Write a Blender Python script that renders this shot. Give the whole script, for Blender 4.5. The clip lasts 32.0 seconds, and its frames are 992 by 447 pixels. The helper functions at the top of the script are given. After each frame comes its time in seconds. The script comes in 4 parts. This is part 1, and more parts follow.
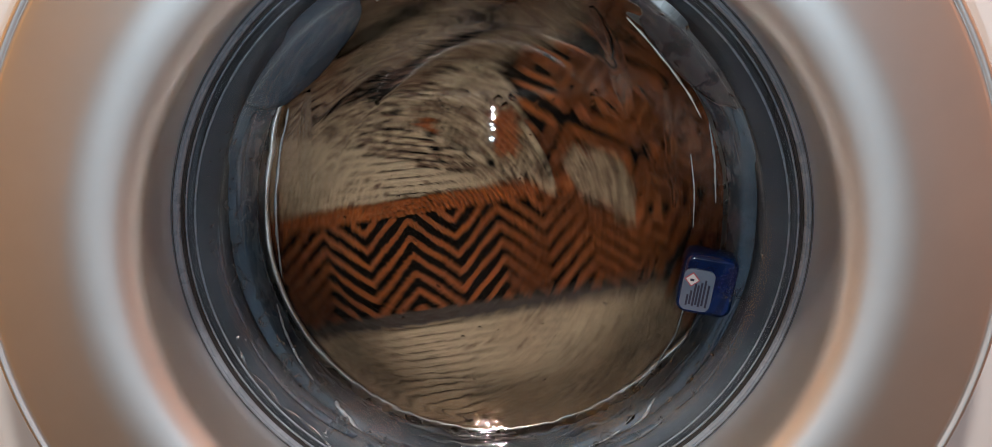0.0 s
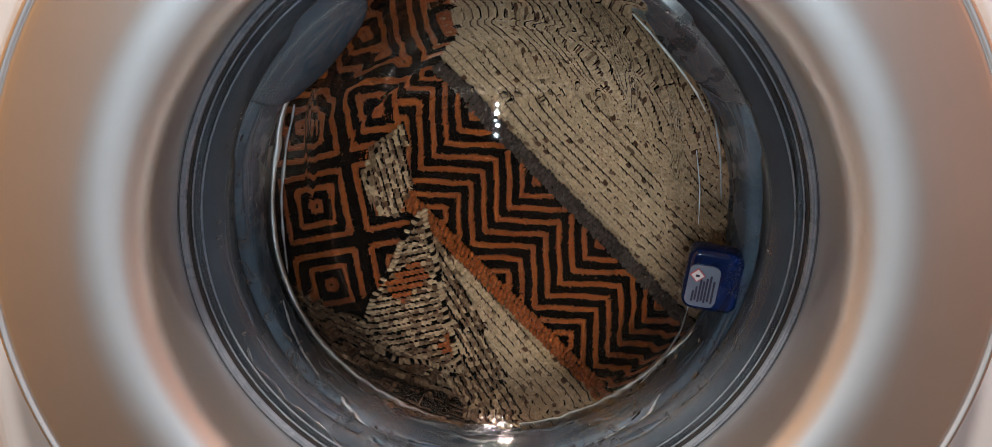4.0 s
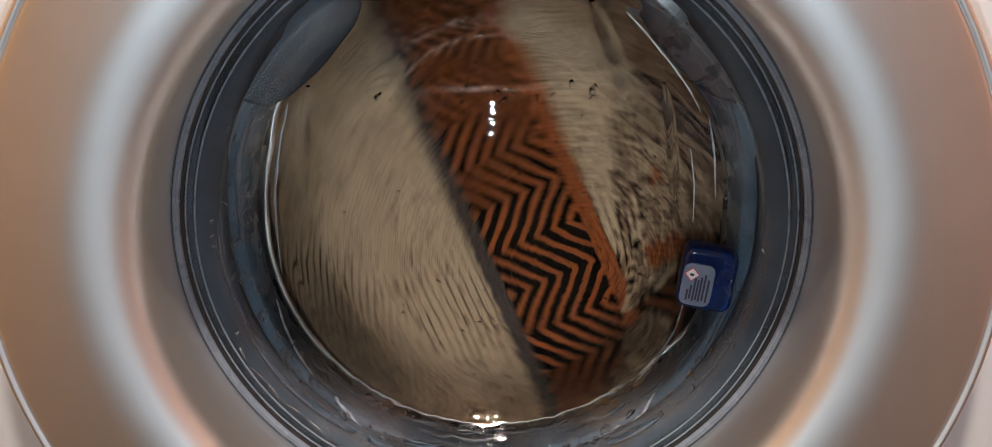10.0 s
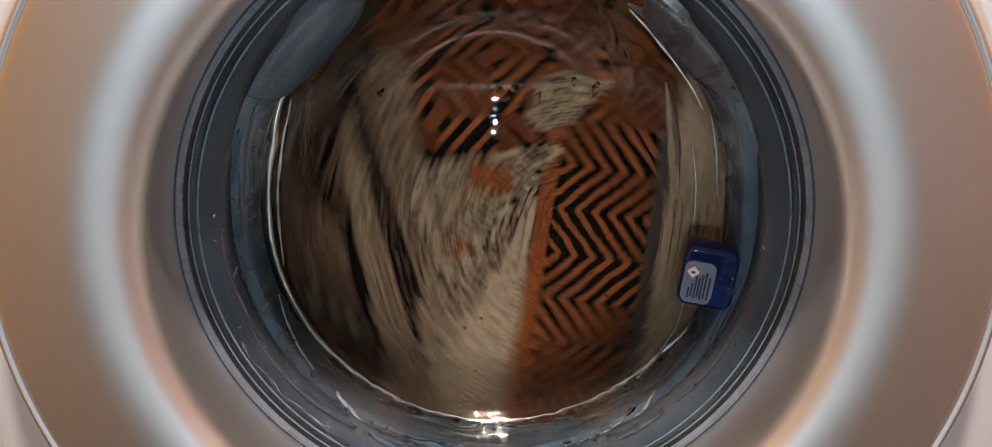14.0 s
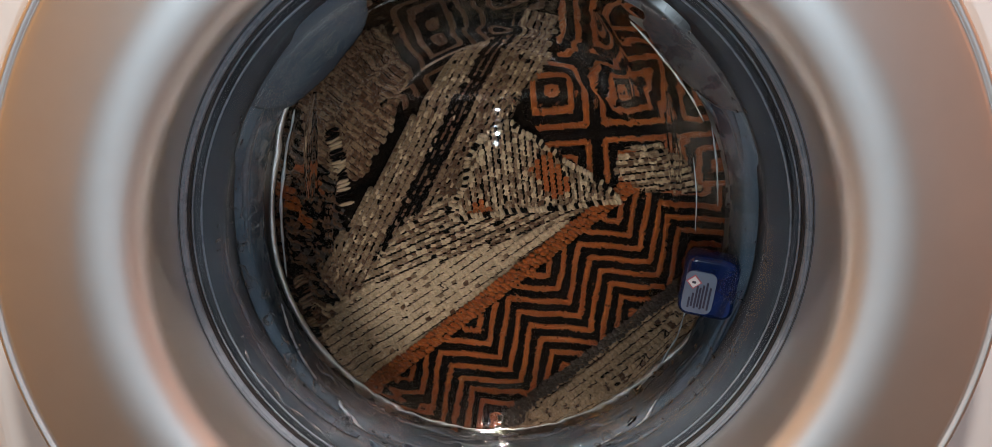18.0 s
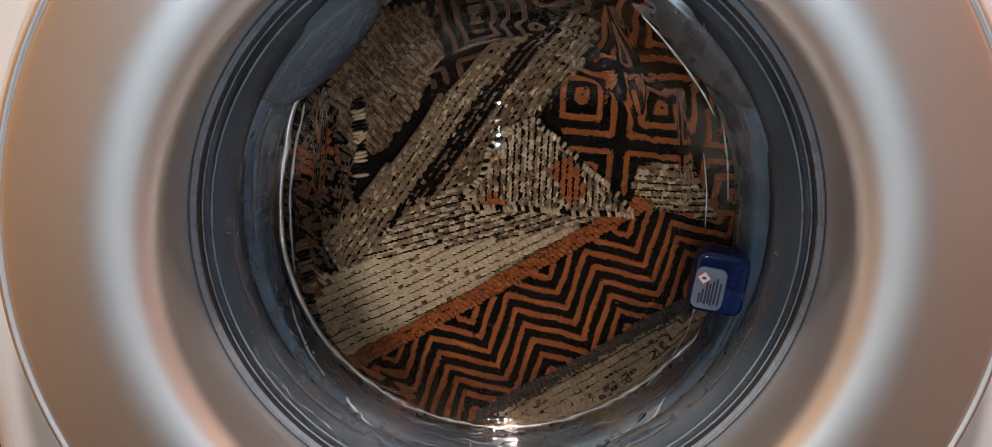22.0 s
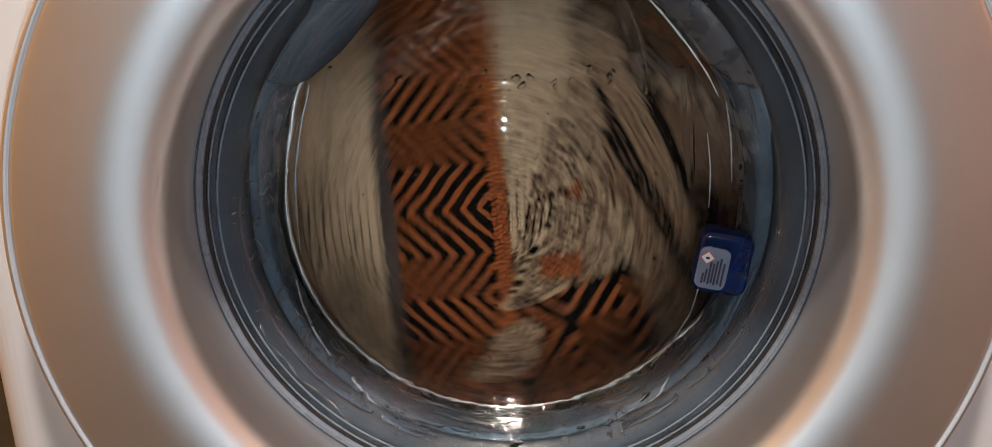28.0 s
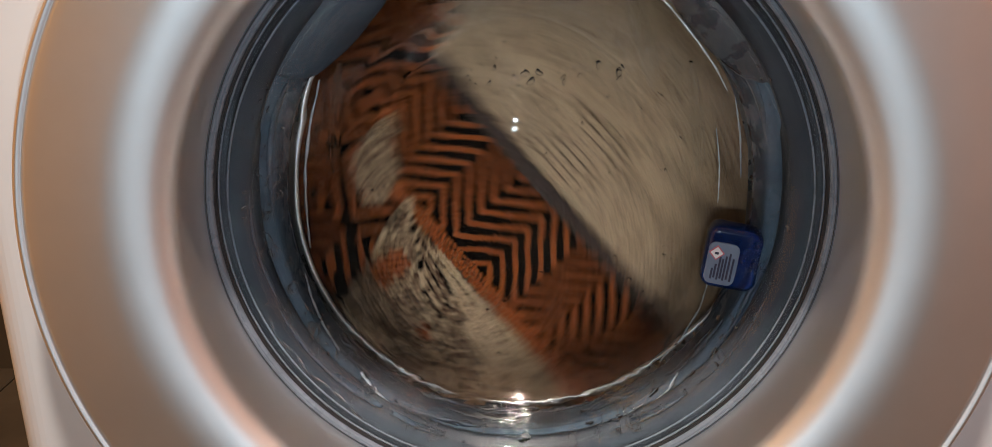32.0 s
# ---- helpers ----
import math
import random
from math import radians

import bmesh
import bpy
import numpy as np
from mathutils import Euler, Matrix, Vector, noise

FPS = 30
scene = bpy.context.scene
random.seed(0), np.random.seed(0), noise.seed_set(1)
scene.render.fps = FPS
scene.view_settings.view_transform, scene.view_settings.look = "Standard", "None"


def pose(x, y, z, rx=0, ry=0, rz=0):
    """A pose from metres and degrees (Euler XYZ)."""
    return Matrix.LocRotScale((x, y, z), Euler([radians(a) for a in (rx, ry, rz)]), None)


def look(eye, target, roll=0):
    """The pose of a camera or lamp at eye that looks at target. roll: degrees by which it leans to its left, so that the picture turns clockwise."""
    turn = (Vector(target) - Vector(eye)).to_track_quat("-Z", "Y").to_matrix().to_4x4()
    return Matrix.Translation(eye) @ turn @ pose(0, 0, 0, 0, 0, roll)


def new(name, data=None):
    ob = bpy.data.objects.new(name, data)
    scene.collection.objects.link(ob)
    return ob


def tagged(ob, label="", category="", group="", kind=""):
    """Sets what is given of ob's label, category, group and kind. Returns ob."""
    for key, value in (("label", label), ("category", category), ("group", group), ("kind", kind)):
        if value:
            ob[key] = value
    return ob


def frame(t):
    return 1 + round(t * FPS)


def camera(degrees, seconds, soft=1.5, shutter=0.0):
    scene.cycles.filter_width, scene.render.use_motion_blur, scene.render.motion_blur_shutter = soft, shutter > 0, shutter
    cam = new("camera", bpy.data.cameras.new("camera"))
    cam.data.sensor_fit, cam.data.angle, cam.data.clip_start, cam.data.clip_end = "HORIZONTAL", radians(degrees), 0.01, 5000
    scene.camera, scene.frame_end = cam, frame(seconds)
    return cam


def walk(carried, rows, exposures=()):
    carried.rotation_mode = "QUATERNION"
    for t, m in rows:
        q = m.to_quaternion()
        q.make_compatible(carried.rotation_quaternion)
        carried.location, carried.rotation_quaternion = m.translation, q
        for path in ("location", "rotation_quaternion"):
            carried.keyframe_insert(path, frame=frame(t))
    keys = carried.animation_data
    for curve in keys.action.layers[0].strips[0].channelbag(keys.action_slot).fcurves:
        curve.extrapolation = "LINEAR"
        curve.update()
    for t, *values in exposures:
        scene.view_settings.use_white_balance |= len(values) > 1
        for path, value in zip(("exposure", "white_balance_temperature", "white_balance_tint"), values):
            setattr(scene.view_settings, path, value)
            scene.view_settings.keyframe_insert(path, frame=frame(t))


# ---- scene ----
# ---- camera ----
cam = camera(56.6, 32.0, soft=0.65, shutter=0.65)
PATH = [  # seconds, eye x y z, pitch, yaw, roll
    (0.0, 0.0079, -0.4162, 0.1746, -18.50, -0.63, -1.23), (0.5, 0.0080, -0.4169, 0.1749, -18.55, -0.65, -1.25),
    (1.0, 0.0085, -0.4166, 0.1741, -18.59, -0.69, -1.23), (1.5, 0.0080, -0.4160, 0.1742, -18.65, -0.71, -1.24),
    (2.0, 0.0079, -0.4151, 0.1736, -18.67, -0.75, -1.25), (2.5, 0.0064, -0.4160, 0.1732, -18.69, -0.79, -1.27),
    (3.0, 0.0063, -0.4167, 0.1737, -18.68, -0.86, -1.26), (3.5, 0.0063, -0.4171, 0.1743, -18.70, -0.85, -1.27),
    (5.5, 0.0072, -0.4171, 0.1744, -18.65, -0.77, -1.32), (6.0, 0.0081, -0.4172, 0.1759, -18.65, -0.74, -1.35),
    (6.5, 0.0077, -0.4168, 0.1768, -18.66, -0.69, -1.38), (7.0, 0.0072, -0.4170, 0.1769, -18.67, -0.69, -1.40),
    (7.5, 0.0066, -0.4150, 0.1766, -18.69, -0.65, -1.41), (8.0, 0.0067, -0.4138, 0.1750, -18.69, -0.69, -1.38),
    (8.5, 0.0068, -0.4142, 0.1738, -18.70, -0.71, -1.35), (9.0, 0.0073, -0.4158, 0.1747, -18.73, -0.67, -1.34),
    (9.5, 0.0069, -0.4161, 0.1749, -18.77, -0.63, -1.33), (10.0, 0.0075, -0.4157, 0.1746, -18.83, -0.58, -1.29),
    (10.5, 0.0072, -0.4157, 0.1739, -18.88, -0.59, -1.24), (11.0, 0.0076, -0.4157, 0.1733, -18.93, -0.60, -1.18),
    (11.5, 0.0080, -0.4168, 0.1724, -18.97, -0.63, -1.12), (12.0, 0.0086, -0.4176, 0.1730, -18.98, -0.67, -1.07),
    (12.5, 0.0090, -0.4187, 0.1734, -18.97, -0.70, -1.04), (13.0, 0.0082, -0.4186, 0.1729, -18.92, -0.75, -1.00),
    (13.5, 0.0076, -0.4181, 0.1724, -18.90, -0.72, -0.98), (14.0, 0.0074, -0.4177, 0.1730, -18.82, -0.70, -0.98),
    (14.5, 0.0082, -0.4175, 0.1723, -18.73, -0.70, -0.97), (16.5, 0.0085, -0.4192, 0.1746, -18.39, -0.71, -0.98),
    (17.0, 0.0074, -0.4192, 0.1739, -18.28, -0.76, -0.98), (17.5, 0.0074, -0.4200, 0.1728, -18.17, -0.84, -0.95),
    (18.0, 0.0081, -0.4213, 0.1730, -18.08, -0.87, -0.95), (18.5, 0.0075, -0.4225, 0.1734, -18.00, -0.85, -0.96),
    (19.0, 0.0049, -0.4232, 0.1730, -17.89, -0.84, -0.95), (19.5, 0.0020, -0.4230, 0.1719, -17.79, -0.81, -0.92),
    (20.0, 0.0009, -0.4236, 0.1710, -17.69, -0.75, -0.89), (20.5, 0.0004, -0.4221, 0.1695, -17.66, -0.69, -0.85),
    (21.0, -0.0005, -0.4223, 0.1675, -17.60, -0.64, -0.78), (21.5, -0.0010, -0.4213, 0.1659, -17.60, -0.53, -0.72),
    (22.0, -0.0014, -0.4223, 0.1653, -17.60, -0.51, -0.64), (22.5, 0.0001, -0.4234, 0.1640, -17.62, -0.53, -0.56),
    (23.0, -0.0001, -0.4236, 0.1625, -17.70, -0.56, -0.51), (23.5, -0.0000, -0.4230, 0.1619, -17.79, -0.59, -0.50),
    (24.0, -0.0001, -0.4240, 0.1613, -17.87, -0.60, -0.53), (24.5, 0.0010, -0.4247, 0.1616, -17.92, -0.63, -0.55),
    (25.0, 0.0005, -0.4243, 0.1617, -18.00, -0.66, -0.61), (25.5, 0.0004, -0.4244, 0.1613, -18.07, -0.71, -0.68),
    (27.5, -0.0004, -0.4258, 0.1612, -18.27, -0.94, -0.88), (28.0, 0.0007, -0.4262, 0.1614, -18.32, -1.02, -0.87),
    (28.5, 0.0006, -0.4255, 0.1608, -18.34, -1.09, -0.87), (29.0, -0.0002, -0.4269, 0.1601, -18.32, -1.12, -0.90),
    (29.5, 0.0001, -0.4277, 0.1589, -18.26, -1.21, -0.91), (30.0, -0.0002, -0.4283, 0.1580, -18.18, -1.32, -0.92),
    (30.5, 0.0012, -0.4296, 0.1571, -18.08, -1.47, -0.94), (31.0, 0.0021, -0.4299, 0.1562, -18.01, -1.62, -0.96),
    (31.5, 0.0020, -0.4297, 0.1551, -17.97, -1.74, -0.98), (32.0, 0.0028, -0.4291, 0.1557, -17.99, -1.81, -1.02),
]


def aim(x, y, z, pitch, yaw, roll):
    p, q = radians(pitch), radians(yaw)
    way = Vector((math.sin(q) * math.cos(p), math.cos(q) * math.cos(p), math.sin(p)))
    return look((x, y, z), Vector((x, y, z)) + way, roll)


walk(cam, [(row[0], aim(*row[1:])) for row in PATH])
scene.view_settings.exposure = 0.0

# ---- light ----
world = bpy.data.worlds.new("room_air")
world.use_nodes = True
world.node_tree.nodes["Background"].inputs[0].default_value = (0.9, 0.75, 0.62, 1)
world.node_tree.nodes["Background"].inputs[1].default_value = 0.02
scene.world = world


def lamp(name, kind, energy, colour, m, **more):
    data = bpy.data.lights.new(name, kind)
    data.energy, data.color = energy, colour
    for key, value in more.items():
        if key == "size":
            data.size = value
        elif key == "radius":
            data.shadow_soft_size = value
        elif key == "angle":
            data.spot_size, data.spot_blend = radians(value), 0.85
    ob = new(name, data)
    ob.matrix_world = m
    return ob


# the filming device's own torch, set below the lens so its glints fall right
lamp("torch_light", "SPOT", 3.3, (0.73, 0.89, 1.0), look((-0.006, -0.440, 0.074), (0, 0.1, -0.02)), radius=0.002, angle=120)
# unseen ceiling lamp, added as the source of the room's warm light
lamp("ceiling_light", "AREA", 45.0, (1.0, 0.855, 0.75), look((0.05, -0.55, 1.66), (0.05, -0.55, 0.0)), size=0.14)

TILT = 12.0       # the drum leans back, by an angle chosen to fit the camera's view
SHEAR = math.tan(radians(TILT))


# ---- materials ----
class Nodes:
    """A short hand for a node tree."""

    def __init__(self, name):
        self.mat = bpy.data.materials.new(name)
        self.mat.use_nodes = True
        self.tree = self.mat.node_tree
        self.bsdf = self.tree.nodes["Principled BSDF"]

    def add(self, kind, **values):
        node = self.tree.nodes.new(kind)
        for key, value in values.items():
            node.inputs[key.replace("_", " ")].default_value = value
        return node

    def link(self, a, b):
        self.tree.links.new(a, b)

    def coords(self):
        return self.add("ShaderNodeTexCoord").outputs["Object"]

    def noise(self, scale, detail=4.0, rough=0.6, vector=None):
        node = self.add("ShaderNodeTexNoise", Scale=scale, Detail=detail, Roughness=rough)
        self.link(vector or self.coords(), node.inputs["Vector"])
        return node.outputs["Fac"]

    def ramp(self, fac, stops):
        node = self.tree.nodes.new("ShaderNodeValToRGB")
        el = node.color_ramp.elements
        while len(el) < len(stops):
            el.new(0.5)
        for e, (p, c) in zip(el, stops):
            e.position, e.color = p, (*c, 1) if len(c) == 3 else c
        self.link(fac, node.inputs["Fac"])
        return node.outputs["Color"]

    def colour(self, socket):
        self.link(socket, self.bsdf.inputs["Base Color"])

    def rough(self, fac, low, high):
        node = self.add("ShaderNodeMapRange")
        node.inputs["To Min"].default_value, node.inputs["To Max"].default_value = low, high
        self.link(fac, node.inputs["Value"])
        self.link(node.outputs["Result"], self.bsdf.inputs["Roughness"])

    def bump(self, fac, strength, distance):
        node = self.add("ShaderNodeBump", Strength=strength, Distance=distance)
        self.link(fac, node.inputs["Height"])
        self.link(node.outputs["Normal"], self.bsdf.inputs["Normal"])

    def set(self, **values):
        for key, value in values.items():
            self.bsdf.inputs[key.replace("_", " ")].default_value = value
        return self


def plain(name, low, high, scale, rough=(0.4, 0.6), bump=(0.1, 0.0005), bump_scale=None, **more):
    """A surface whose colour wanders between two values, with grain."""
    n = Nodes(name)
    f = n.noise(scale)
    n.colour(n.ramp(f, [(0.3, low), (0.7, high)]))
    n.rough(n.noise(scale * 2.3), *rough)
    if bump[0]:
        n.bump(n.noise(bump_scale or scale * 9, 3.0), *bump)
    return n.set(**more).mat


def yarn(name, low, high, wet=0.30, shine=0.45):
    """Wet wool: each lobe of a stitch a little different, with fine fibres along it."""
    n = Nodes(name)
    island = n.add("ShaderNodeNewGeometry").outputs["Random Per Island"]
    mix = n.add("ShaderNodeMath")
    mix.operation = "MULTIPLY_ADD"
    n.link(n.noise(950.0, 3.0, 0.85), mix.inputs[0])
    mix.inputs[1].default_value = 1.35
    calm = n.add("ShaderNodeMath")
    calm.operation = "MULTIPLY_ADD"
    n.link(island, calm.inputs[0])
    calm.inputs[1].default_value, calm.inputs[2].default_value = 0.40, -0.08
    n.link(calm.outputs[0], mix.inputs[2])
    soak = n.add("ShaderNodeMath")                 # wetter and drier patches
    soak.operation = "MULTIPLY_ADD"
    n.link(n.noise(38.0, 3.0, 0.6), soak.inputs[0])
    soak.inputs[1].default_value = 0.65
    n.link(mix.outputs[0], soak.inputs[2])
    n.colour(n.ramp(soak.outputs[0], [(0.45, low), (1.0, high)]))
    n.rough(n.noise(1300.0, 2.0), wet - 0.10, wet + 0.12)
    n.bump(n.noise(900.0, 4.0, 0.8), 1.0, 0.0012)
    n.set(Specular_IOR_Level=shine)
    return n.mat


def glass(name, tint=(1, 1, 1), rough=0.0, ior=1.39):
    n = Nodes(name)
    n.set(Base_Color=(*tint, 1), Roughness=rough, IOR=ior, Transmission_Weight=1.0)
    return n.mat


def satin():
    """Silver metallic lacquer with fine flakes."""
    n = Nodes("satin_silver_lacquer")
    n.colour(n.ramp(n.noise(14.0), [(0.3, (0.77, 0.79, 0.805)), (0.7, (0.82, 0.84, 0.855))]))
    n.rough(n.noise(9.0), 0.44, 0.47)
    n.bump(n.noise(2200.0, 3.0, 0.8), 0.18, 0.0003)
    n.set(Metallic=1.0)
    return n.mat


M_SILVER = satin()
M_WHITE = plain("white_enamel", (0.66, 0.69, 0.72), (0.72, 0.75, 0.78), 6.0, (0.28, 0.36), (0.03, 0.0003), 260.0)
M_RIM = plain("slate_plastic_rim", (0.13, 0.155, 0.19), (0.20, 0.235, 0.28), 30.0, (0.22, 0.34), (0.05, 0.0003))
M_RIMLINE = plain("black_rubber_line", (0.012, 0.012, 0.014), (0.02, 0.02, 0.022), 30.0, (0.35, 0.5))
M_FRAME = plain("mauve_grey_plastic", (0.019, 0.023, 0.029), (0.033, 0.039, 0.047), 18.0, (0.30, 0.42), (0.05, 0.0004), Specular_IOR_Level=0.2)
M_RUBBER = plain("wet_grey_rubber", (0.026, 0.040, 0.054), (0.062, 0.088, 0.115), 22.0, (0.18, 0.36), (0.35, 0.0012), 90.0, Specular_IOR_Level=0.2)
# metallic so that it stays bright: paints the glints of wet edges
M_GLEAM = plain("glint_metal", (0.50, 0.56, 0.62), (0.68, 0.74, 0.80), 60.0, (0.20, 0.42), (0.3, 0.0008), 220.0, Metallic=0.85)
M_STEEL = plain("drum_steel", (0.50, 0.49, 0.47), (0.60, 0.59, 0.57), 12.0, (0.22, 0.34), (0.05, 0.0003), 300.0, Metallic=1.0)
M_LIP = plain("polished_steel_edge", (0.72, 0.71, 0.69), (0.82, 0.81, 0.79), 90.0, (0.22, 0.62), (0.25, 0.0006), 300.0, Metallic=1.0)
M_GLASS = glass("door_glass", (0.97, 0.985, 0.985), 0.006, 1.33)
M_BULGE = plain("pale_grey_rubber", (0.030, 0.039, 0.050), (0.040, 0.051, 0.063), 20.0, (0.62, 0.75), (0.1, 0.0006), 120.0, Specular_IOR_Level=0.2)
M_SLATE = plain("dark_slate_rubber", (0.014, 0.016, 0.020), (0.026, 0.029, 0.035), 20.0, (0.22, 0.34), (0.08, 0.0005), 120.0)
M_WETLIP = plain("wet_black_rubber", (0.012, 0.021, 0.032), (0.030, 0.048, 0.068), 40.0, (0.26, 0.36), (0.2, 0.0008), 120.0, Specular_IOR_Level=0.6, Coat_Weight=0.3, Coat_Roughness=0.2, Coat_IOR=1.5)


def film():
    """A dark film that puts shade on the sloping glass: uneven, thicker towards the wall and low down."""
    n = Nodes("shade_film")
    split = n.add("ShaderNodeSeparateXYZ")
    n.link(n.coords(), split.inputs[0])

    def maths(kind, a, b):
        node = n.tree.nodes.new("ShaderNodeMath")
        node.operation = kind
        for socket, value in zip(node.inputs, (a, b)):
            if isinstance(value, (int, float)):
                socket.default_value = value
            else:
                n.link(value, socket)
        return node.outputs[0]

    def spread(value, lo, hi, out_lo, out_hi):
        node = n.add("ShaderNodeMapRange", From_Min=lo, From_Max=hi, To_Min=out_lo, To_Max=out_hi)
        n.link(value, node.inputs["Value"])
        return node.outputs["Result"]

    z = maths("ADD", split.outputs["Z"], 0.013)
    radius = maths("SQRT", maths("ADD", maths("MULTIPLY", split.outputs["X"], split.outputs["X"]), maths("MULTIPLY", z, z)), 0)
    patchy = spread(n.noise(26.0, 5.0, 0.65), 0.3, 0.7, 0.30, 0.72)
    # shade put into the film: none at the middle, strongest low down
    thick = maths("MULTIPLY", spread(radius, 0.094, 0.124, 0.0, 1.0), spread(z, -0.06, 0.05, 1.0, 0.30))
    n.link(maths("MULTIPLY", patchy, thick), n.bsdf.inputs["Alpha"])
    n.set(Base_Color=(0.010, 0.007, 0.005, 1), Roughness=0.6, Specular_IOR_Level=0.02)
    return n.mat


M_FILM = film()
M_WATER = glass("water", (0.97, 0.985, 1.0), 0.01, 1.33)
M_CREAM = yarn("cream_yarn", (0.225, 0.134, 0.072), (0.58, 0.372, 0.217))
M_ECRU = yarn("ecru_yarn", (0.10, 0.051, 0.025), (0.28, 0.155, 0.082))
M_ORANGE = yarn("rust_orange_yarn", (0.080, 0.014, 0.0025), (0.38, 0.083, 0.0125))
M_DARK = yarn("dark_brown_yarn", (0.0022, 0.0012, 0.0009), (0.0075, 0.0042, 0.0030), 0.24, 0.20)
M_TAUPE = yarn("taupe_yarn", (0.034, 0.021, 0.016), (0.080, 0.052, 0.041))
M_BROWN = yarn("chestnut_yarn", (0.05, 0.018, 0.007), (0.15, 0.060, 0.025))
M_LINING = plain("near_black_backing", (0.003, 0.002, 0.0016), (0.014, 0.008, 0.005), 60.0, (0.6, 0.9), (0.8, 0.002), 420.0, Specular_IOR_Level=0.03)
YARNS = [M_CREAM, M_ECRU, M_ORANGE, M_DARK, M_TAUPE, M_BROWN]
CREAM, ECRU, ORANGE, DARK, TAUPE, BROWN = range(6)
M_BLUE = plain("deep_blue_plastic", (0.002, 0.011, 0.065), (0.004, 0.024, 0.125), 30.0, (0.12, 0.22), (0.04, 0.0004), Transmission_Weight=0.25)
M_LABEL = plain("pale_blue_label", (0.13, 0.18, 0.27), (0.17, 0.22, 0.31), 40.0, (0.3, 0.5))
M_INK = plain("dark_ink", (0.02, 0.02, 0.05), (0.04, 0.04, 0.08), 40.0, (0.4, 0.5), (0, 0))
M_RED = plain("red_ink", (0.45, 0.10, 0.14), (0.55, 0.14, 0.18), 40.0, (0.4, 0.5), (0, 0))
M_PAPER = plain("white_ink", (0.75, 0.75, 0.78), (0.82, 0.82, 0.84), 40.0, (0.4, 0.5), (0, 0))
M_TILE = plain("olive_stone_tile", (0.046, 0.030, 0.017), (0.085, 0.059, 0.035), 7.0, (0.35, 0.55), (0.12, 0.001))
M_GROUT = plain("brown_grout", (0.06, 0.05, 0.04), (0.10, 0.08, 0.06), 30.0, (0.7, 0.9))
# unseen walls and ceiling, toned for what the ring and glass mirror
M_WALL_L = plain("ochre_wall_paint", (0.64, 0.325, 0.045), (0.72, 0.37, 0.06), 3.0, (0.5, 0.7))
M_WALL_R = plain("rose_wall_paint", (0.62, 0.31, 0.19), (0.70, 0.36, 0.23), 3.0, (0.5, 0.7))
M_WALL_S = plain("near_black_wall_paint", (0.008, 0.007, 0.006), (0.013, 0.011, 0.010), 3.0, (0.5, 0.7))
M_CEIL = plain("grey_ceiling_paint", (0.30, 0.27, 0.24), (0.35, 0.32, 0.28), 3.0, (0.6, 0.8))


def glow(name, colour, strength):
    n = Nodes(name)
    n.set(Base_Color=(*colour, 1), Emission_Color=(*colour, 1), Emission_Strength=strength)
    return n.mat


# ---- mesh helpers ----
def part(name, bm, material, parent=None, label="", smooth=True):
    """Links a bmesh as one mesh object, under its parent."""
    me = bpy.data.meshes.new(name)
    bm.to_mesh(me)
    bm.free()
    for m in material if isinstance(material, (list, tuple)) else [material]:
        me.materials.append(m)
    if smooth:
        me.polygons.foreach_set("use_smooth", [True] * len(me.polygons))
    ob = new(name, me)
    ob.parent = parent
    if label:
        ob["label"] = label
    return ob


def thing(name, label, category, at=(0, 0, 0), group="", kind=""):
    ob = new(name)
    ob.location = at
    ob.empty_display_size = 0.02
    return tagged(ob, label, category, group, kind)


def lathe(points, steps=160, sheared=False, closed=False, start=0.0, end=360.0, wobble=None):
    """Turns a list of (radius, y) about the door's axis. sheared: rings sink with depth along the drum's lean."""
    bm = bmesh.new()
    full = end - start >= 359.9
    n = steps if full else steps + 1
    rings = []
    for k, (r, y) in enumerate(points):
        ring = []
        for i in range(n if r > 0 else 1):
            a = radians(start + (end - start) * i / steps)
            rr, yy = (r, y) if wobble is None else wobble(r, y, a)
            z = rr * math.sin(a) - (SHEAR * (yy - 0.07) if sheared else 0)
            ring.append(bm.verts.new((rr * math.cos(a), yy, z)))
        rings.append(ring)
    pairs = list(zip(rings, rings[1:])) + ([(rings[-1], rings[0])] if closed else [])
    for a, b in pairs:
        tip_a, tip_b = len(a) == 1, len(b) == 1
        for i in range(n if full else n - 1):
            j = (i + 1) % n
            if tip_a and tip_b:
                break
            bm.faces.new((a[0], b[j], b[i]) if tip_a else (a[i], a[j], b[0]) if tip_b else (a[i], a[j], b[j], b[i]))
    bmesh.ops.recalc_face_normals(bm, faces=bm.faces)
    return bm


def box(x0, x1, y0, y1, z0, z1, bevel=0.0, segments=3):
    bm = bmesh.new()
    bmesh.ops.create_cube(bm, size=1.0)
    bmesh.ops.scale(bm, vec=(x1 - x0, y1 - y0, z1 - z0), verts=bm.verts)
    bmesh.ops.translate(bm, vec=((x0 + x1) / 2, (y0 + y1) / 2, (z0 + z1) / 2), verts=bm.verts)
    if bevel:
        bmesh.ops.bevel(bm, geom=bm.edges[:], offset=bevel, segments=segments, affect="EDGES", profile=0.5)
    return bm


FLOOR = -0.43

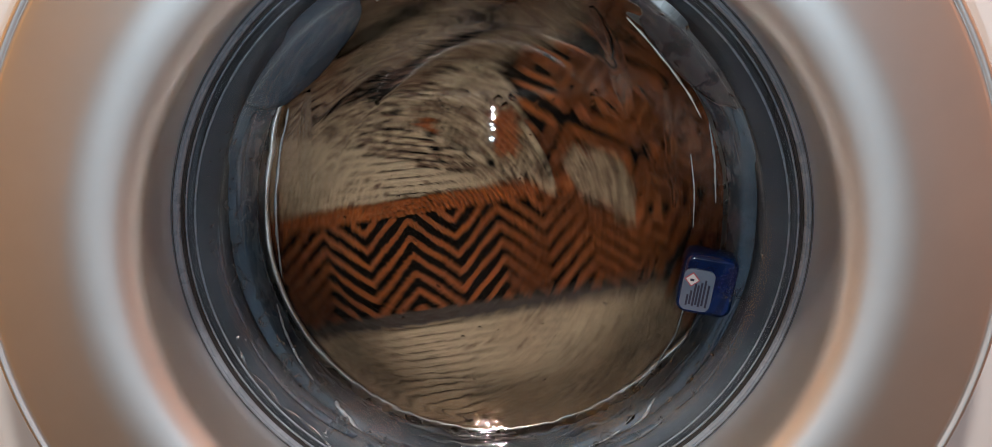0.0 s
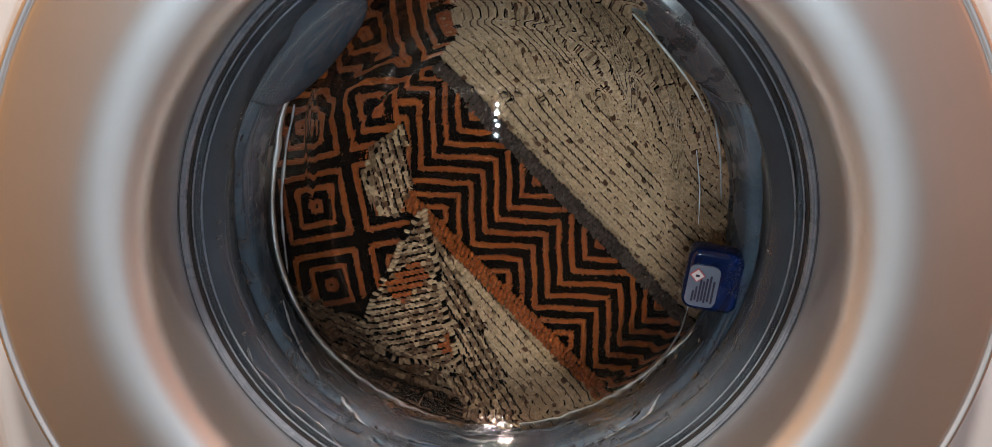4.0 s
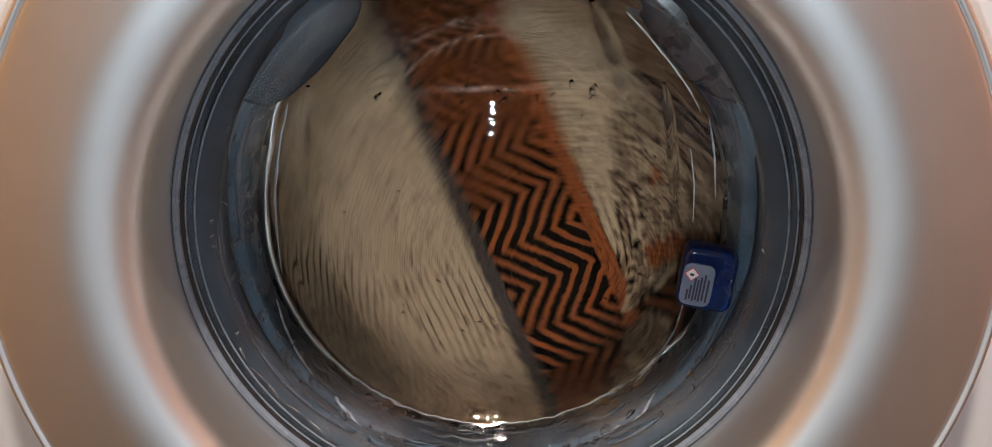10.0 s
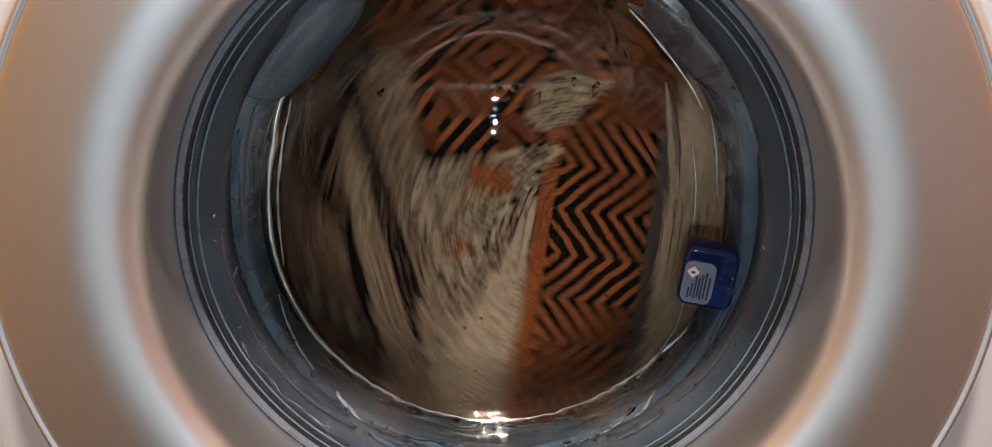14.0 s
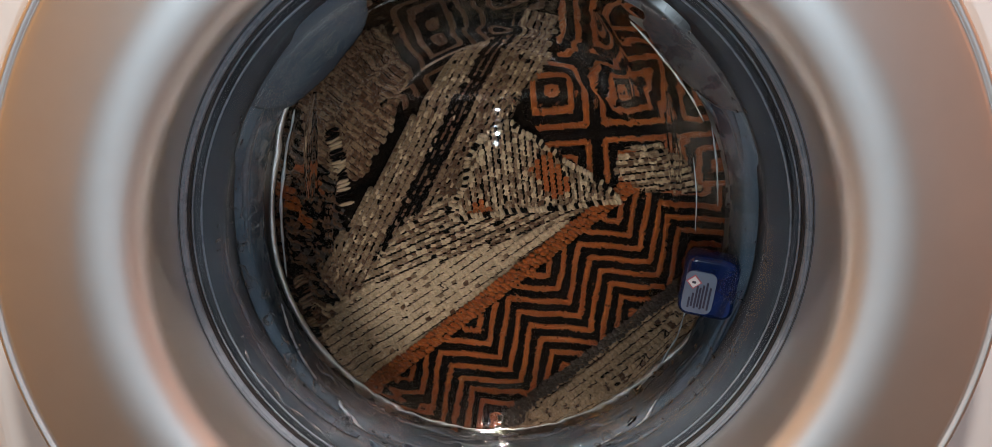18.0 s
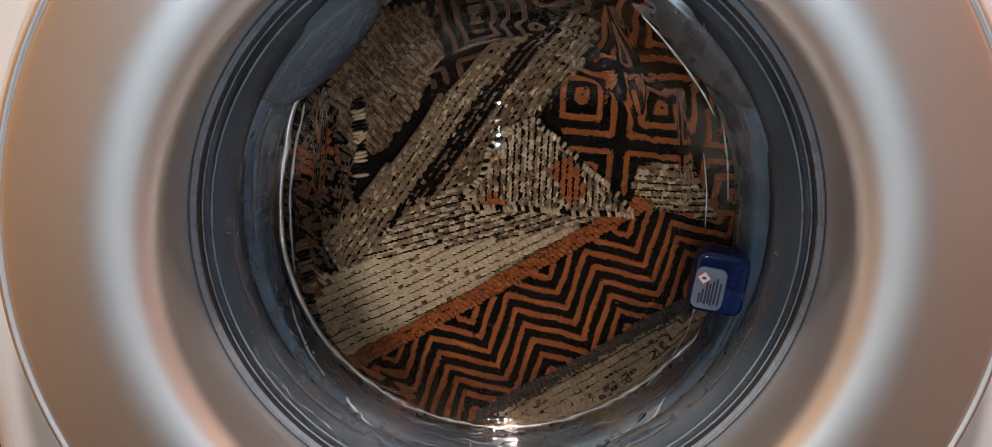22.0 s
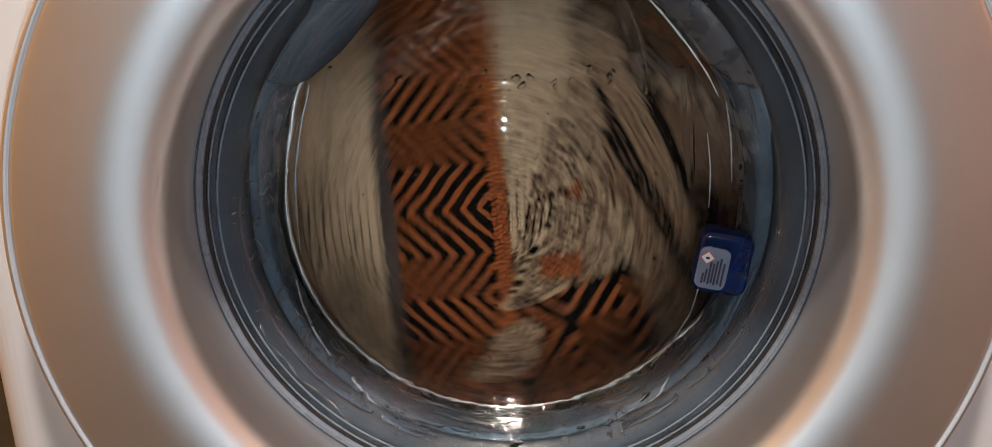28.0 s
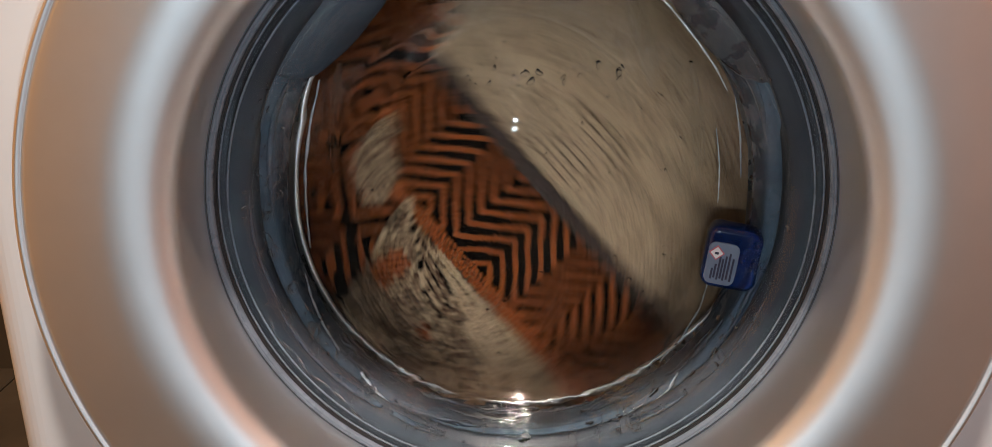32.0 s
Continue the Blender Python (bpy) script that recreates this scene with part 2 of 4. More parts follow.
# ---- the room ----
def room():
    """A made-up small utility room closes the place, toned for what the machine mirrors."""
    for name, ext, mat, lab in (
            ("wall_north", (-0.85, 0.9, 0.72, 0.82, FLOOR, 1.72), M_TILE, "plain dark olive wall behind the machine"),
            # unseen and near black, so the glass mirrors no bright room
            ("added_wall_south", (-0.85, 0.9, -1.35, -1.25, FLOOR, 1.72), M_WALL_S, "unseen near-black wall, added to keep the glass's reflections dark"),
            # unseen side walls that put a warm tint into the ring's reflection
            ("added_wall_west", (-0.95, -0.85, -1.35, 0.82, FLOOR, 1.72), M_WALL_L, "unseen ochre side wall, added to tint the ring's reflection"),
            ("added_wall_east", (0.9, 1.0, -1.35, 0.82, FLOOR, 1.72), M_WALL_R, "unseen rose side wall, added to tint the ring's reflection")):
        tagged(part(name, box(*ext), mat, smooth=False), lab, "wall", kind="structure")
    tagged(part("ceiling", box(-0.95, 1.0, -1.35, 0.82, 1.72, 1.8), M_CEIL, smooth=False), "unseen grey ceiling, toned down for the glass's reflections", "ceiling", kind="structure")
    floor = tagged(part("floor", box(-0.95, 1.0, -1.35, 0.82, FLOOR - 0.1, FLOOR - 0.004), M_GROUT, smooth=False),
                   "olive brown stone floor tiles with dark grout", "floor", kind="structure")
    tile = part("tile", box(-0.1485, 0.1485, -0.1485, 0.1485, -0.008, 0.004, 0.002, 1), M_TILE, floor, smooth=False)
    first = True
    for i in range(-3, 3):
        for k in range(-4, 3):
            ob = tile if first else new("tile", tile.data)
            ob.parent = floor
            ob.location = (i * 0.3 + 0.05, k * 0.3 - 0.02, FLOOR)
            first = False
    # the unseen lamp's body, added to go with the ceiling light
    lampt = thing("ceiling_lamp", "unseen round ceiling lamp, added as source of the warm light", "lamp", (0.05, -0.55, 1.70))
    bm = bmesh.new()
    bmesh.ops.create_cone(bm, cap_ends=True, segments=40, radius1=0.10, radius2=0.12, depth=0.02)
    part("lamp_base", bm, M_CEIL, lampt)
    bm = bmesh.new()
    bmesh.ops.create_uvsphere(bm, u_segments=32, v_segments=12, radius=0.09)
    bmesh.ops.scale(bm, vec=(1, 1, 0.2), verts=bm.verts)
    shade = part("lamp_shade", bm, glow("lamp_glow", (1.0, 0.85, 0.7), 1.5), lampt)
    shade.location = (0, 0, -0.012)


room()


# ---- the machine ----
def body_panel():
    """White front with rounded long edges and a round opening for the door."""
    bm = bmesh.new()
    half, top, bottom, hole, n = 0.293, 0.42, FLOOR + 0.012, 0.247, 144
    inner, outer = [], []
    for i in range(n):
        a = 2 * math.pi * i / n
        c, s = math.cos(a), math.sin(a)
        inner.append((hole * c, hole * s))
        k = min((half - 0.02) / abs(c) if abs(c) > 1e-6 else 9, (top if s > 0 else -bottom) / abs(s) if abs(s) > 1e-6 else 9)
        outer.append((k * c, k * s))
    loops = [[bm.verts.new((x, 0.09, z)) for x, z in inner], [bm.verts.new((x, 0.03, z)) for x, z in inner], [bm.verts.new((x, 0.03, z)) for x, z in outer]]
    for a, b in zip(loops, loops[1:]):
        for i in range(n):
            bm.faces.new((a[i], a[(i + 1) % n], b[(i + 1) % n], b[i]))
    for side in (-1, 1):
        prof = [(half - 0.02 + 0.02 * math.sin(radians(w)), 0.05 - 0.02 * math.cos(radians(w))) for w in range(0, 91, 10)] + [(half, 0.60)]
        cols = [[bm.verts.new((side * x, y, z)) for x, y in prof] for z in (bottom, top)]
        for i in range(len(prof) - 1):
            bm.faces.new((cols[0][i], cols[0][i + 1], cols[1][i + 1], cols[1][i]))
    for z, y0 in ((top, 0.03), (bottom, 0.03)):
        v = [bm.verts.new(p) for p in ((-half + 0.02, y0, z), (half - 0.02, y0, z), (half, 0.60, z), (-half, 0.60, z))]
        bm.faces.new(v)
    v = [bm.verts.new(p) for p in ((-half, 0.60, bottom), (half, 0.60, bottom), (half, 0.60, top), (-half, 0.60, top))]
    bm.faces.new(v)
    bmesh.ops.recalc_face_normals(bm, faces=bm.faces)
    return bm


machine = thing("washing_machine", "white front-loading washing machine with a closed silver round door", "washing machine")
cabinet = part("body", body_panel(), M_WHITE, machine, "white enamelled cabinet", smooth=False)
for x in (-0.25, 0.25):
    for y in (0.1, 0.54):
        bm = bmesh.new()
        bmesh.ops.create_cone(bm, cap_ends=True, segments=20, radius1=0.024, radius2=0.018, depth=0.013)
        part("foot", bm, M_RIMLINE, machine).location = (x, y, FLOOR + 0.0065)

RING = [(0.2500, 0.0320), (0.2525, 0.0280), (0.2527, 0.0060), (0.2519, 0.0022), (0.2505, 0.0006), (0.2492, 0.0006), (0.2482, 0.0020), (0.2474, 0.0024),
        (0.2466, 0.0018), (0.2452, 0.0016), (0.2400, 0.0016), (0.2320, 0.0016), (0.2240, 0.0016)]
while RING[-1][0] > 0.1768:                        # the face rolls over smoothly into the bore
    r, y = RING[-1]
    slope = float(np.interp(r, (0.1768, 0.1800, 0.1885, 0.2105, 0.2240), (78, 52, 27, 1.5, 0)))
    d = 0.0010 * math.cos(radians(slope)) + 0.0001
    RING.append((r - d, y + d * math.tan(radians(slope))))
RING += [(0.1768, 0.0300), (0.1774, 0.0420), (0.1781, 0.0560), (0.1787, 0.0760)]
door = part("door", lathe(RING, 220), M_SILVER, machine, "closed round door with a satin silver trim ring")
RIM = [(0.1787, 0.0700), (0.1785, 0.0678), (0.1781, 0.0670), (0.1777, 0.0672), (0.1775, 0.0678), (0.1772, 0.0671), (0.1764, 0.0666), (0.1757, 0.0667), (0.1756, 0.0670), (0.1754, 0.0670),
       (0.1753, 0.0667), (0.1746, 0.0668), (0.1740, 0.0674), (0.1738, 0.0700), (0.1738, 0.0790), (0.1787, 0.0790)]
part("glass_rim", lathe(RIM, 200, closed=True), M_RIM, door, "slate grey grooved rim round the glass")
for r, y in ((0.1786, 0.0676), (0.1775, 0.0674), (0.1735, 0.0702), (0.1730, 0.0712)):
    part("rim_line", lathe([(r + 0.0004, y - 0.0003), (r - 0.0004, y - 0.0003), (r - 0.0004, y + 0.0012), (r + 0.0004, y + 0.0012)], 200, closed=True), M_RIMLINE, door)

for r, y in ((0.1713, 0.0717), (0.1664, 0.0720)):
    part("seat_line", lathe([(r + 0.0006, y), (r + 0.0003, y - 0.0005), (r - 0.0003, y - 0.0005), (r - 0.0006, y)], 200, closed=True), M_RIM, door, "raised line on the glass flange")

scratch = part("scratch", box(-0.0078, 0.0078, -0.0003, 0.0003, -0.00022, 0.00022, 0.0001, 1), M_LIP, door, "fine pale scratch in the lacquer")
scratch.matrix_basis = pose(0.1990, 0.0064, -0.0620, 0, 34, 0) @ pose(0, 0, 0, 0, 0, 24)

# the glass bowl, thick walled, with a flat deep face
FRONT = [(0.1735, 0.0740), (0.1700, 0.0722), (0.1640, 0.0726), (0.1590, 0.0742), (0.1540, 0.0785), (0.1485, 0.0870), (0.1435, 0.0960), (0.1375, 0.1065), (0.1305, 0.1175), (0.1240, 0.1272),
         (0.1178, 0.1355), (0.1087, 0.1467), (0.0950, 0.1474), (0.0700, 0.1480), (0.0350, 0.1485), (0.0, 0.1486)]
WALL = 0.0052


def outer_side(points):
    """The bowl's outer side: the hollow side set off by the wall's thickness, thicker at the flange."""
    out = []
    for k, (r, y) in enumerate(points):
        r0, y0 = points[max(k - 1, 0)]
        r1, y1 = points[min(k + 1, len(points) - 1)]
        dr, dy = r1 - r0, y1 - y0
        d = math.hypot(dr, dy)
        out.append((max(0.0, r + WALL * dy / d) if r > 0 else 0.0, y - WALL * dr / d))
    return out[::-1]


BACK = [p for p in outer_side(FRONT) if p[0] < 0.160] + [(0.1630, 0.0795), (0.1700, 0.0780), (0.1735, 0.0780)]


def finer(points, span=0.0018):
    out = []
    for (r0, y0), (r1, y1) in zip(points, points[1:]):
        times = max(3, int(math.hypot(r1 - r0, y1 - y0) / span))
        out += [(r0 + (r1 - r0) * k / times, y0 + (y1 - y0) * k / times) for k in range(times)]
    return out + [points[-1]]


def ripple(r, y, a):
    """Pressed glass is never quite even: slow waves round the wall."""
    w = 0.00026 if 0.098 < r < 0.162 else 0.0
    y += 0.145 * r * math.sin(a) * min(1.0, max(0.0, (y - 0.085) / 0.04))     # the deep face leans so that the torch's glint falls right in view
    y -= 0.0016 * math.log1p(math.exp((y - 0.1608 + 0.36 * (r * math.sin(a) - 0.090)) / 0.0016))     # the slanted flat along the top of the bowl
    if 0.108 < r < 0.158 and math.sin(a) < -0.25:                # small bumps low on the wall, added to break up the torch's glare
        y += 0.00042 * noise.noise(Vector((math.cos(a) * 52, math.sin(a) * 52, r * 330))) * min(1.0, (-0.25 - math.sin(a)) * 1.6)
    return r + w * noise.noise(Vector((math.cos(a) * 7, math.sin(a) * 7, y * 60))), y + w * noise.noise(Vector((math.cos(a) * 11, math.sin(a) * 11, y * 40 + 7)))


bowl = part("glass_bowl", lathe(finer(FRONT) + finer(BACK), 420, sheared=True, closed=True, wobble=ripple), M_GLASS, door, "clear thick glass bowl, wet with drops")
bowl.visible_shadow = False
# dark sheet behind the glass that dims the knit towards its rim
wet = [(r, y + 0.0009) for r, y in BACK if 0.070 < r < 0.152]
part("shade_film", lathe(finer(wet), 200, sheared=True, wobble=ripple), M_FILM, bowl, "dark film that puts shade over the sloping glass")

# behind the glass
def raised(r, y, a):
    """The mouth behind the glass, stretched taller above to fit the camera's view."""
    return r * (1 + 0.085 * max(0.0, math.sin(a)) ** 1.5 * min(1.0, max(0.0, (0.19 - r) / 0.03))), y


part("inner_frame", lathe([(0.1860, 0.0850), (0.1700, 0.0870), (0.1600, 0.0930), (0.1570, 0.1000), (0.1600, 0.1060), (0.1860, 0.1060)], 160, sheared=True, closed=True, wobble=raised), M_FRAME, machine, "mauve grey inner door frame")
GASKET = [(0.1860, 0.1070), (0.1700, 0.1075), (0.1600, 0.1085), (0.1540, 0.1110), (0.1515, 0.1160), (0.1500, 0.1230), (0.1490, 0.1290), (0.1487, 0.1330), (0.1500, 0.1370), (0.1600, 0.1390), (0.1900, 0.1390)]
gasket = part("gasket", lathe(GASKET, 200, sheared=True, wobble=raised), M_RUBBER, machine, "wet blue-grey rubber door gasket")
LIP = [(0.1458 + 0.0020 * math.cos(radians(a)), 0.1400 + 0.0020 * math.sin(radians(a))) for a in range(0, 360, 30)]
WETLIP = [(0.1512 + 0.0018 * math.cos(radians(a)), 0.1318 + 0.0018 * math.sin(radians(a))) for a in range(0, 360, 30)]


def wavy(r, y, a):
    r = raised(r, y, a)[0]
    return r + 0.0010 * noise.noise(Vector((math.cos(a) * 5, math.sin(a) * 5, 1.7))), y + 0.0012 * noise.noise(Vector((math.cos(a) * 6, math.sin(a) * 6, 4.2)))


def tucked(r, y, a):
    """The drum's edge shows below and on one side; elsewhere it is pushed behind the rubber to fit the view."""
    turn = math.degrees(a) % 360
    gap = min(1.0, max(0.0, (turn - 318) / 18, (158 - turn) / 18 if turn < 200 else 0.0))
    r, y = raised(r, y, a)
    return r + 0.0075 * gap, y + 0.0015 * gap


part("gasket_lip", lathe(WETLIP, 240, sheared=True, closed=True, wobble=wavy), M_WETLIP, gasket, "wet black lip of the gasket")
drum = part("drum", lathe([(0.1480, 0.1410), (0.1600, 0.1440), (0.2300, 0.1500), (0.2420, 0.1560), (0.2450, 0.1700), (0.2450, 0.4300), (0.2350, 0.4400), (0.0, 0.4400)], 120, sheared=True, wobble=raised), M_STEEL, machine, "stainless steel drum")
part("drum_lip", lathe(LIP, 200, sheared=True, closed=True, wobble=tucked), M_LIP, drum, "polished steel edge of the drum")


# ---- the knitted garment ----
def smooth_noise(u, v, scale, seed):
    """Cheap wavy field over arrays."""
    r = random.Random(seed)
    out = np.zeros_like(u)
    for k in range(5):
        a, p = r.uniform(0, math.tau), r.uniform(0, math.tau)
        f = scale * r.uniform(0.6, 1.7)
        out += np.sin((u * math.cos(a) + v * math.sin(a)) * f + p)
    return out / 5


SIDES, RINGS = 6, 5
TEMPLATE = []
for k in range(RINGS):
    s = -1 + 2 * k / (RINGS - 1)
    w = (0.22, 0.86, 1.0, 0.86, 0.22)[k]
    for i in range(SIDES):
        a = math.tau * i / SIDES
        TEMPLATE.append((s * (0.5 if abs(s) == 1 else 0.62), w * math.cos(a) * 0.5, w * math.sin(a) * 0.5))
TEMPLATE = np.array(TEMPLATE)
FACES = np.array([(k * SIDES + i, k * SIDES + (i + 1) % SIDES, (k + 1) * SIDES + (i + 1) % SIDES, (k + 1) * SIDES + i) for k in range(RINGS - 1) for i in range(SIDES)])


def sag(r):
    """The heap falls away from its middle."""
    return 1.7 * np.clip(r - 0.085, 0, 1) ** 2


def stitches(name, parent, pos, way, size, mats, label=""):
    """One mesh of many yarn lobes: pos (n, 3), way (n, 3) along the lobe, size (n, 3) length, width, height; mats (n,)."""
    n = len(pos)
    way = way / np.linalg.norm(way, axis=1, keepdims=True)
    up = np.array([0, 0, 1.0])
    pos = pos - np.stack([0 * pos[:, 0], 0 * pos[:, 0], sag(np.hypot(pos[:, 0], pos[:, 1]))], 1)
    side = np.cross(up, way)
    side /= np.linalg.norm(side, axis=1, keepdims=True) + 1e-9
    top = np.cross(way, side)
    t = TEMPLATE[None, :, :] * size[:, None, :]
    verts = pos[:, None, :] + t[:, :, 0:1] * way[:, None, :] + t[:, :, 1:2] * side[:, None, :] + t[:, :, 2:3] * top[:, None, :]
    m = len(TEMPLATE)
    faces = (FACES[None] + (np.arange(n) * m)[:, None, None]).reshape(-1, 4)
    me = bpy.data.meshes.new(name)
    me.vertices.add(n * m)
    me.vertices.foreach_set("co", verts.reshape(-1))
    me.loops.add(faces.size)
    me.loops.foreach_set("vertex_index", faces.reshape(-1))
    me.polygons.add(len(faces))
    me.polygons.foreach_set("loop_start", np.arange(0, faces.size, 4))
    for y in YARNS:
        me.materials.append(y)
    me.polygons.foreach_set("material_index", np.repeat(mats.astype(int), len(FACES)))
    me.polygons.foreach_set("use_smooth", np.ones(len(faces), bool))
    me.update(calc_edges=True)
    ob = new(name, me)
    ob.parent = parent
    if label:
        ob["label"] = label
    return ob


def inside(u, v, poly):
    """Which of the points lie in a polygon of (u, v) in millimetres."""
    hit = np.zeros(len(u), bool)
    for (x0, y0), (x1, y1) in zip(poly, poly[1:] + poly[:1]):
        cross = (y0 > v * 1000) != (y1 > v * 1000)
        hit ^= cross & (u * 1000 < (x1 - x0) * (v * 1000 - y0) / (y1 - y0 + 1e-9) + x0)
    return hit


def edge_distance(u, v, poly):
    d = np.full(len(u), 1.0)
    for (x0, y0), (x1, y1) in zip(poly, poly[1:] + poly[:1]):
        a, b = np.array([x0, y0]) / 1000, np.array([x1, y1]) / 1000
        ab = b - a
        s = np.clip(((u - a[0]) * ab[0] + (v - a[1]) * ab[1]) / (ab @ ab), 0, 1)
        d = np.minimum(d, np.hypot(u - a[0] - s * ab[0], v - a[1] - s * ab[1]))
    return d


def knit(name, parent, poly, turn, colour, height, pitch=0.0040, step=0.0034, label="", seed=1, pillow=0.008, bend=0.0, lean=22, fleck=0.6, dash=0.17, rusty=0.28):
    """A piece of plain knitting: columns of paired lobes that run at `turn` degrees from the band, with flecks in the valleys."""
    pts = np.array(poly) / 1000
    cu, cv = pts.mean(axis=0)
    ext = np.max(np.hypot(pts[:, 0] - cu, pts[:, 1] - cv)) + 0.01
    rows, cols = int(2 * ext / pitch) + 1, int(2 * ext / step) + 1
    rr, cc = np.meshgrid(np.arange(rows), np.arange(cols), indexing="ij")
    rng = np.random.RandomState(seed)
    a = -ext + cc * step + ((np.arange(rows) % 2)[:, None] * 0.5 + 0.2 * rng.rand(rows)[:, None]) * step
    b = -ext + rr * pitch
    b = b + bend * a * a + smooth_noise(a, b, 40, seed) * 0.0009
    row = rr.ravel()
    a, b = a.ravel(), b.ravel()
    co, si = math.cos(radians(turn)), math.sin(radians(turn))
    u, v = cu + a * co - b * si, cv + a * si + b * co
    keep = inside(u, v, poly)
    u, v, row, a = u[keep], v[keep], row[keep], a[keep]
    n = len(u)
    slope = 2 * bend * a
    dist = edge_distance(u, v, poly)
    h = height(u, v) - 0.007 * np.clip(1 - dist / pillow, 0, 1) ** 2
    flow = radians(turn) + slope
    pos, way, size, mats = [], [], [], []
    for s in (-1, 1):
        off = s * pitch * 0.22
        pu, pv = u - np.sin(flow) * off, v + np.cos(flow) * off
        ang = flow - s * radians(lean) + (rng.rand(n) - 0.5) * 0.10
        pos.append(np.stack([pv, pu, h + rng.rand(n) * 0.0002], 1))
        way.append(np.stack([np.sin(ang), np.cos(ang), (rng.rand(n) - 0.5) * 0.08], 1))
        size.append(np.stack([np.full(n, step * 1.42), np.full(n, pitch * 0.80), np.full(n, 0.0035)], 1) * (0.94 + 0.12 * rng.rand(n, 1)))
        mats.append(colour(u, v, row, rng, s))
    # dark hooks and dashes in the valleys between the columns
    k = rng.rand(n) < (fleck if np.isscalar(fleck) else fleck(u, v))
    u, v, h, flow = u[k], v[k], h[k], flow[k]
    n = len(u)
    off = pitch * 0.5
    ang = flow + radians(14) + (rng.rand(n) - 0.5) * 0.3
    pos.append(np.stack([v + np.cos(flow) * off, u - np.sin(flow) * off, h + 0.0012], 1))
    way.append(np.stack([np.sin(ang), np.cos(ang), 0 * ang], 1))
    size.append(np.stack([step * (0.75 + 0.45 * rng.rand(n)), np.full(n, pitch * dash), np.full(n, 0.0026)], 1))
    mats.append(np.where(rng.rand(n) < rusty, BROWN, DARK))
    k = rng.rand(n) < 0.45                       # the hook that curls over the stitch
    u, v, h, flow = u[k], v[k], h[k], flow[k]
    n = len(u)
    off = pitch * 0.38
    ang = flow + radians(62) + (rng.rand(n) - 0.5) * 0.4
    pos.append(np.stack([v + np.cos(flow) * off + np.sin(flow) * step * 0.45, u - np.sin(flow) * off + np.cos(flow) * step * 0.45, h + 0.0015], 1))
    way.append(np.stack([np.sin(ang), np.cos(ang), 0 * ang], 1))
    size.append(np.stack([np.full(n, pitch * 0.40), np.full(n, pitch * dash * 0.75), np.full(n, 0.0022)], 1))
    mats.append(np.full(n, DARK))
    return stitches(name, parent, np.concatenate(pos), np.concatenate(way), np.concatenate(size), np.concatenate(mats), label)


def rope(lines, height, rng, twist=38, gap=0.0031, loose=0.3):
    """Lobes laid like the twist of a cord along each line: (points (n, 2) in u, v, colour, width)."""
    pos, way, size, mats = [], [], [], []
    for pts, colour, width in lines:
        seg = np.diff(pts, axis=0)
        length = np.concatenate([[0], np.cumsum(np.hypot(seg[:, 0], seg[:, 1]))])
        if length[-1] < 0.004:
            continue
        s = np.arange(rng.rand() * 0.002, length[-1], gap)
        u, v = np.interp(s, length, pts[:, 0]), np.interp(s, length, pts[:, 1])
        d = 0.0006
        du = np.interp(s + d, length, pts[:, 0]) - np.interp(s - d, length, pts[:, 0])
        dv = np.interp(s + d, length, pts[:, 1]) - np.interp(s - d, length, pts[:, 1])
        ang = np.arctan2(dv, du) + radians(twist) + (rng.rand(len(s)) - 0.5) * loose
        low = -0.0007 if colour == DARK else 0.0
        wob = (rng.rand(2, len(s)) - 0.5) * 0.0007
        pos.append(np.stack([v + wob[0], u + wob[1], height(u, v) + low + rng.rand(len(s)) * 0.0007], 1))
        way.append(np.stack([np.sin(ang), np.cos(ang), 0 * ang], 1))
        size.append(np.stack([np.full(len(s), width * 1.25), np.full(len(s), gap * 1.08), np.full(len(s), 0.0034)], 1) * (0.92 + 0.16 * rng.rand(len(s), 1)))
        mats.append(np.full(len(s), colour))
    return [np.concatenate(x) for x in (pos, way, size, mats)]


def ground_height(u, v):
    return 0.0015 * smooth_noise(u, v, 38, 5) - 0.03 * np.clip(np.hypot(u, v) - 0.16, 0, 1)


def band_height(u, v):
    return 0.010 + ground_height(u, v) - 6.0 * np.clip(np.abs(v - 0.02) - 0.028, 0, 1) ** 2 - 4 * np.clip(u - 0.10, 0, 1) ** 2


def clip_runs(pts, ok):
    """The stretches of a polyline where ok holds."""
    runs, cur = [], []
    for p, k in zip(pts, ok):
        if k:
            cur.append(p)
        elif cur:
            runs.append(np.array(cur))
            cur = []
    if cur:
        runs.append(np.array(cur))
    return [r for r in runs if len(r) > 2]


garment = thing("knitted_garment", "wet rust, brown and cream wool knit tumbling in the drum", "clothing")

# a near-black sheet under all the panels, seen through their gaps
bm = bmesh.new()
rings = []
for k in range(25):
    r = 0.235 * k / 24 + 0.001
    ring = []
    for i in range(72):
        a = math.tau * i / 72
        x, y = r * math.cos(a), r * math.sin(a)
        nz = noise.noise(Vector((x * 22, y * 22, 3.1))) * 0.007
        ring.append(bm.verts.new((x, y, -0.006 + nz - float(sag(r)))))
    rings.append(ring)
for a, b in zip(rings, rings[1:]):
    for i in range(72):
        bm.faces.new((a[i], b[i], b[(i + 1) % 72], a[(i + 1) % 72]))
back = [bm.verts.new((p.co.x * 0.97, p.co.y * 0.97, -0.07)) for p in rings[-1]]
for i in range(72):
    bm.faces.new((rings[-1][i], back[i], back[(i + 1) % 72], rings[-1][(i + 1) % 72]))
part("lining", bm, M_LINING, garment, "near-black sheet under the knit panels")


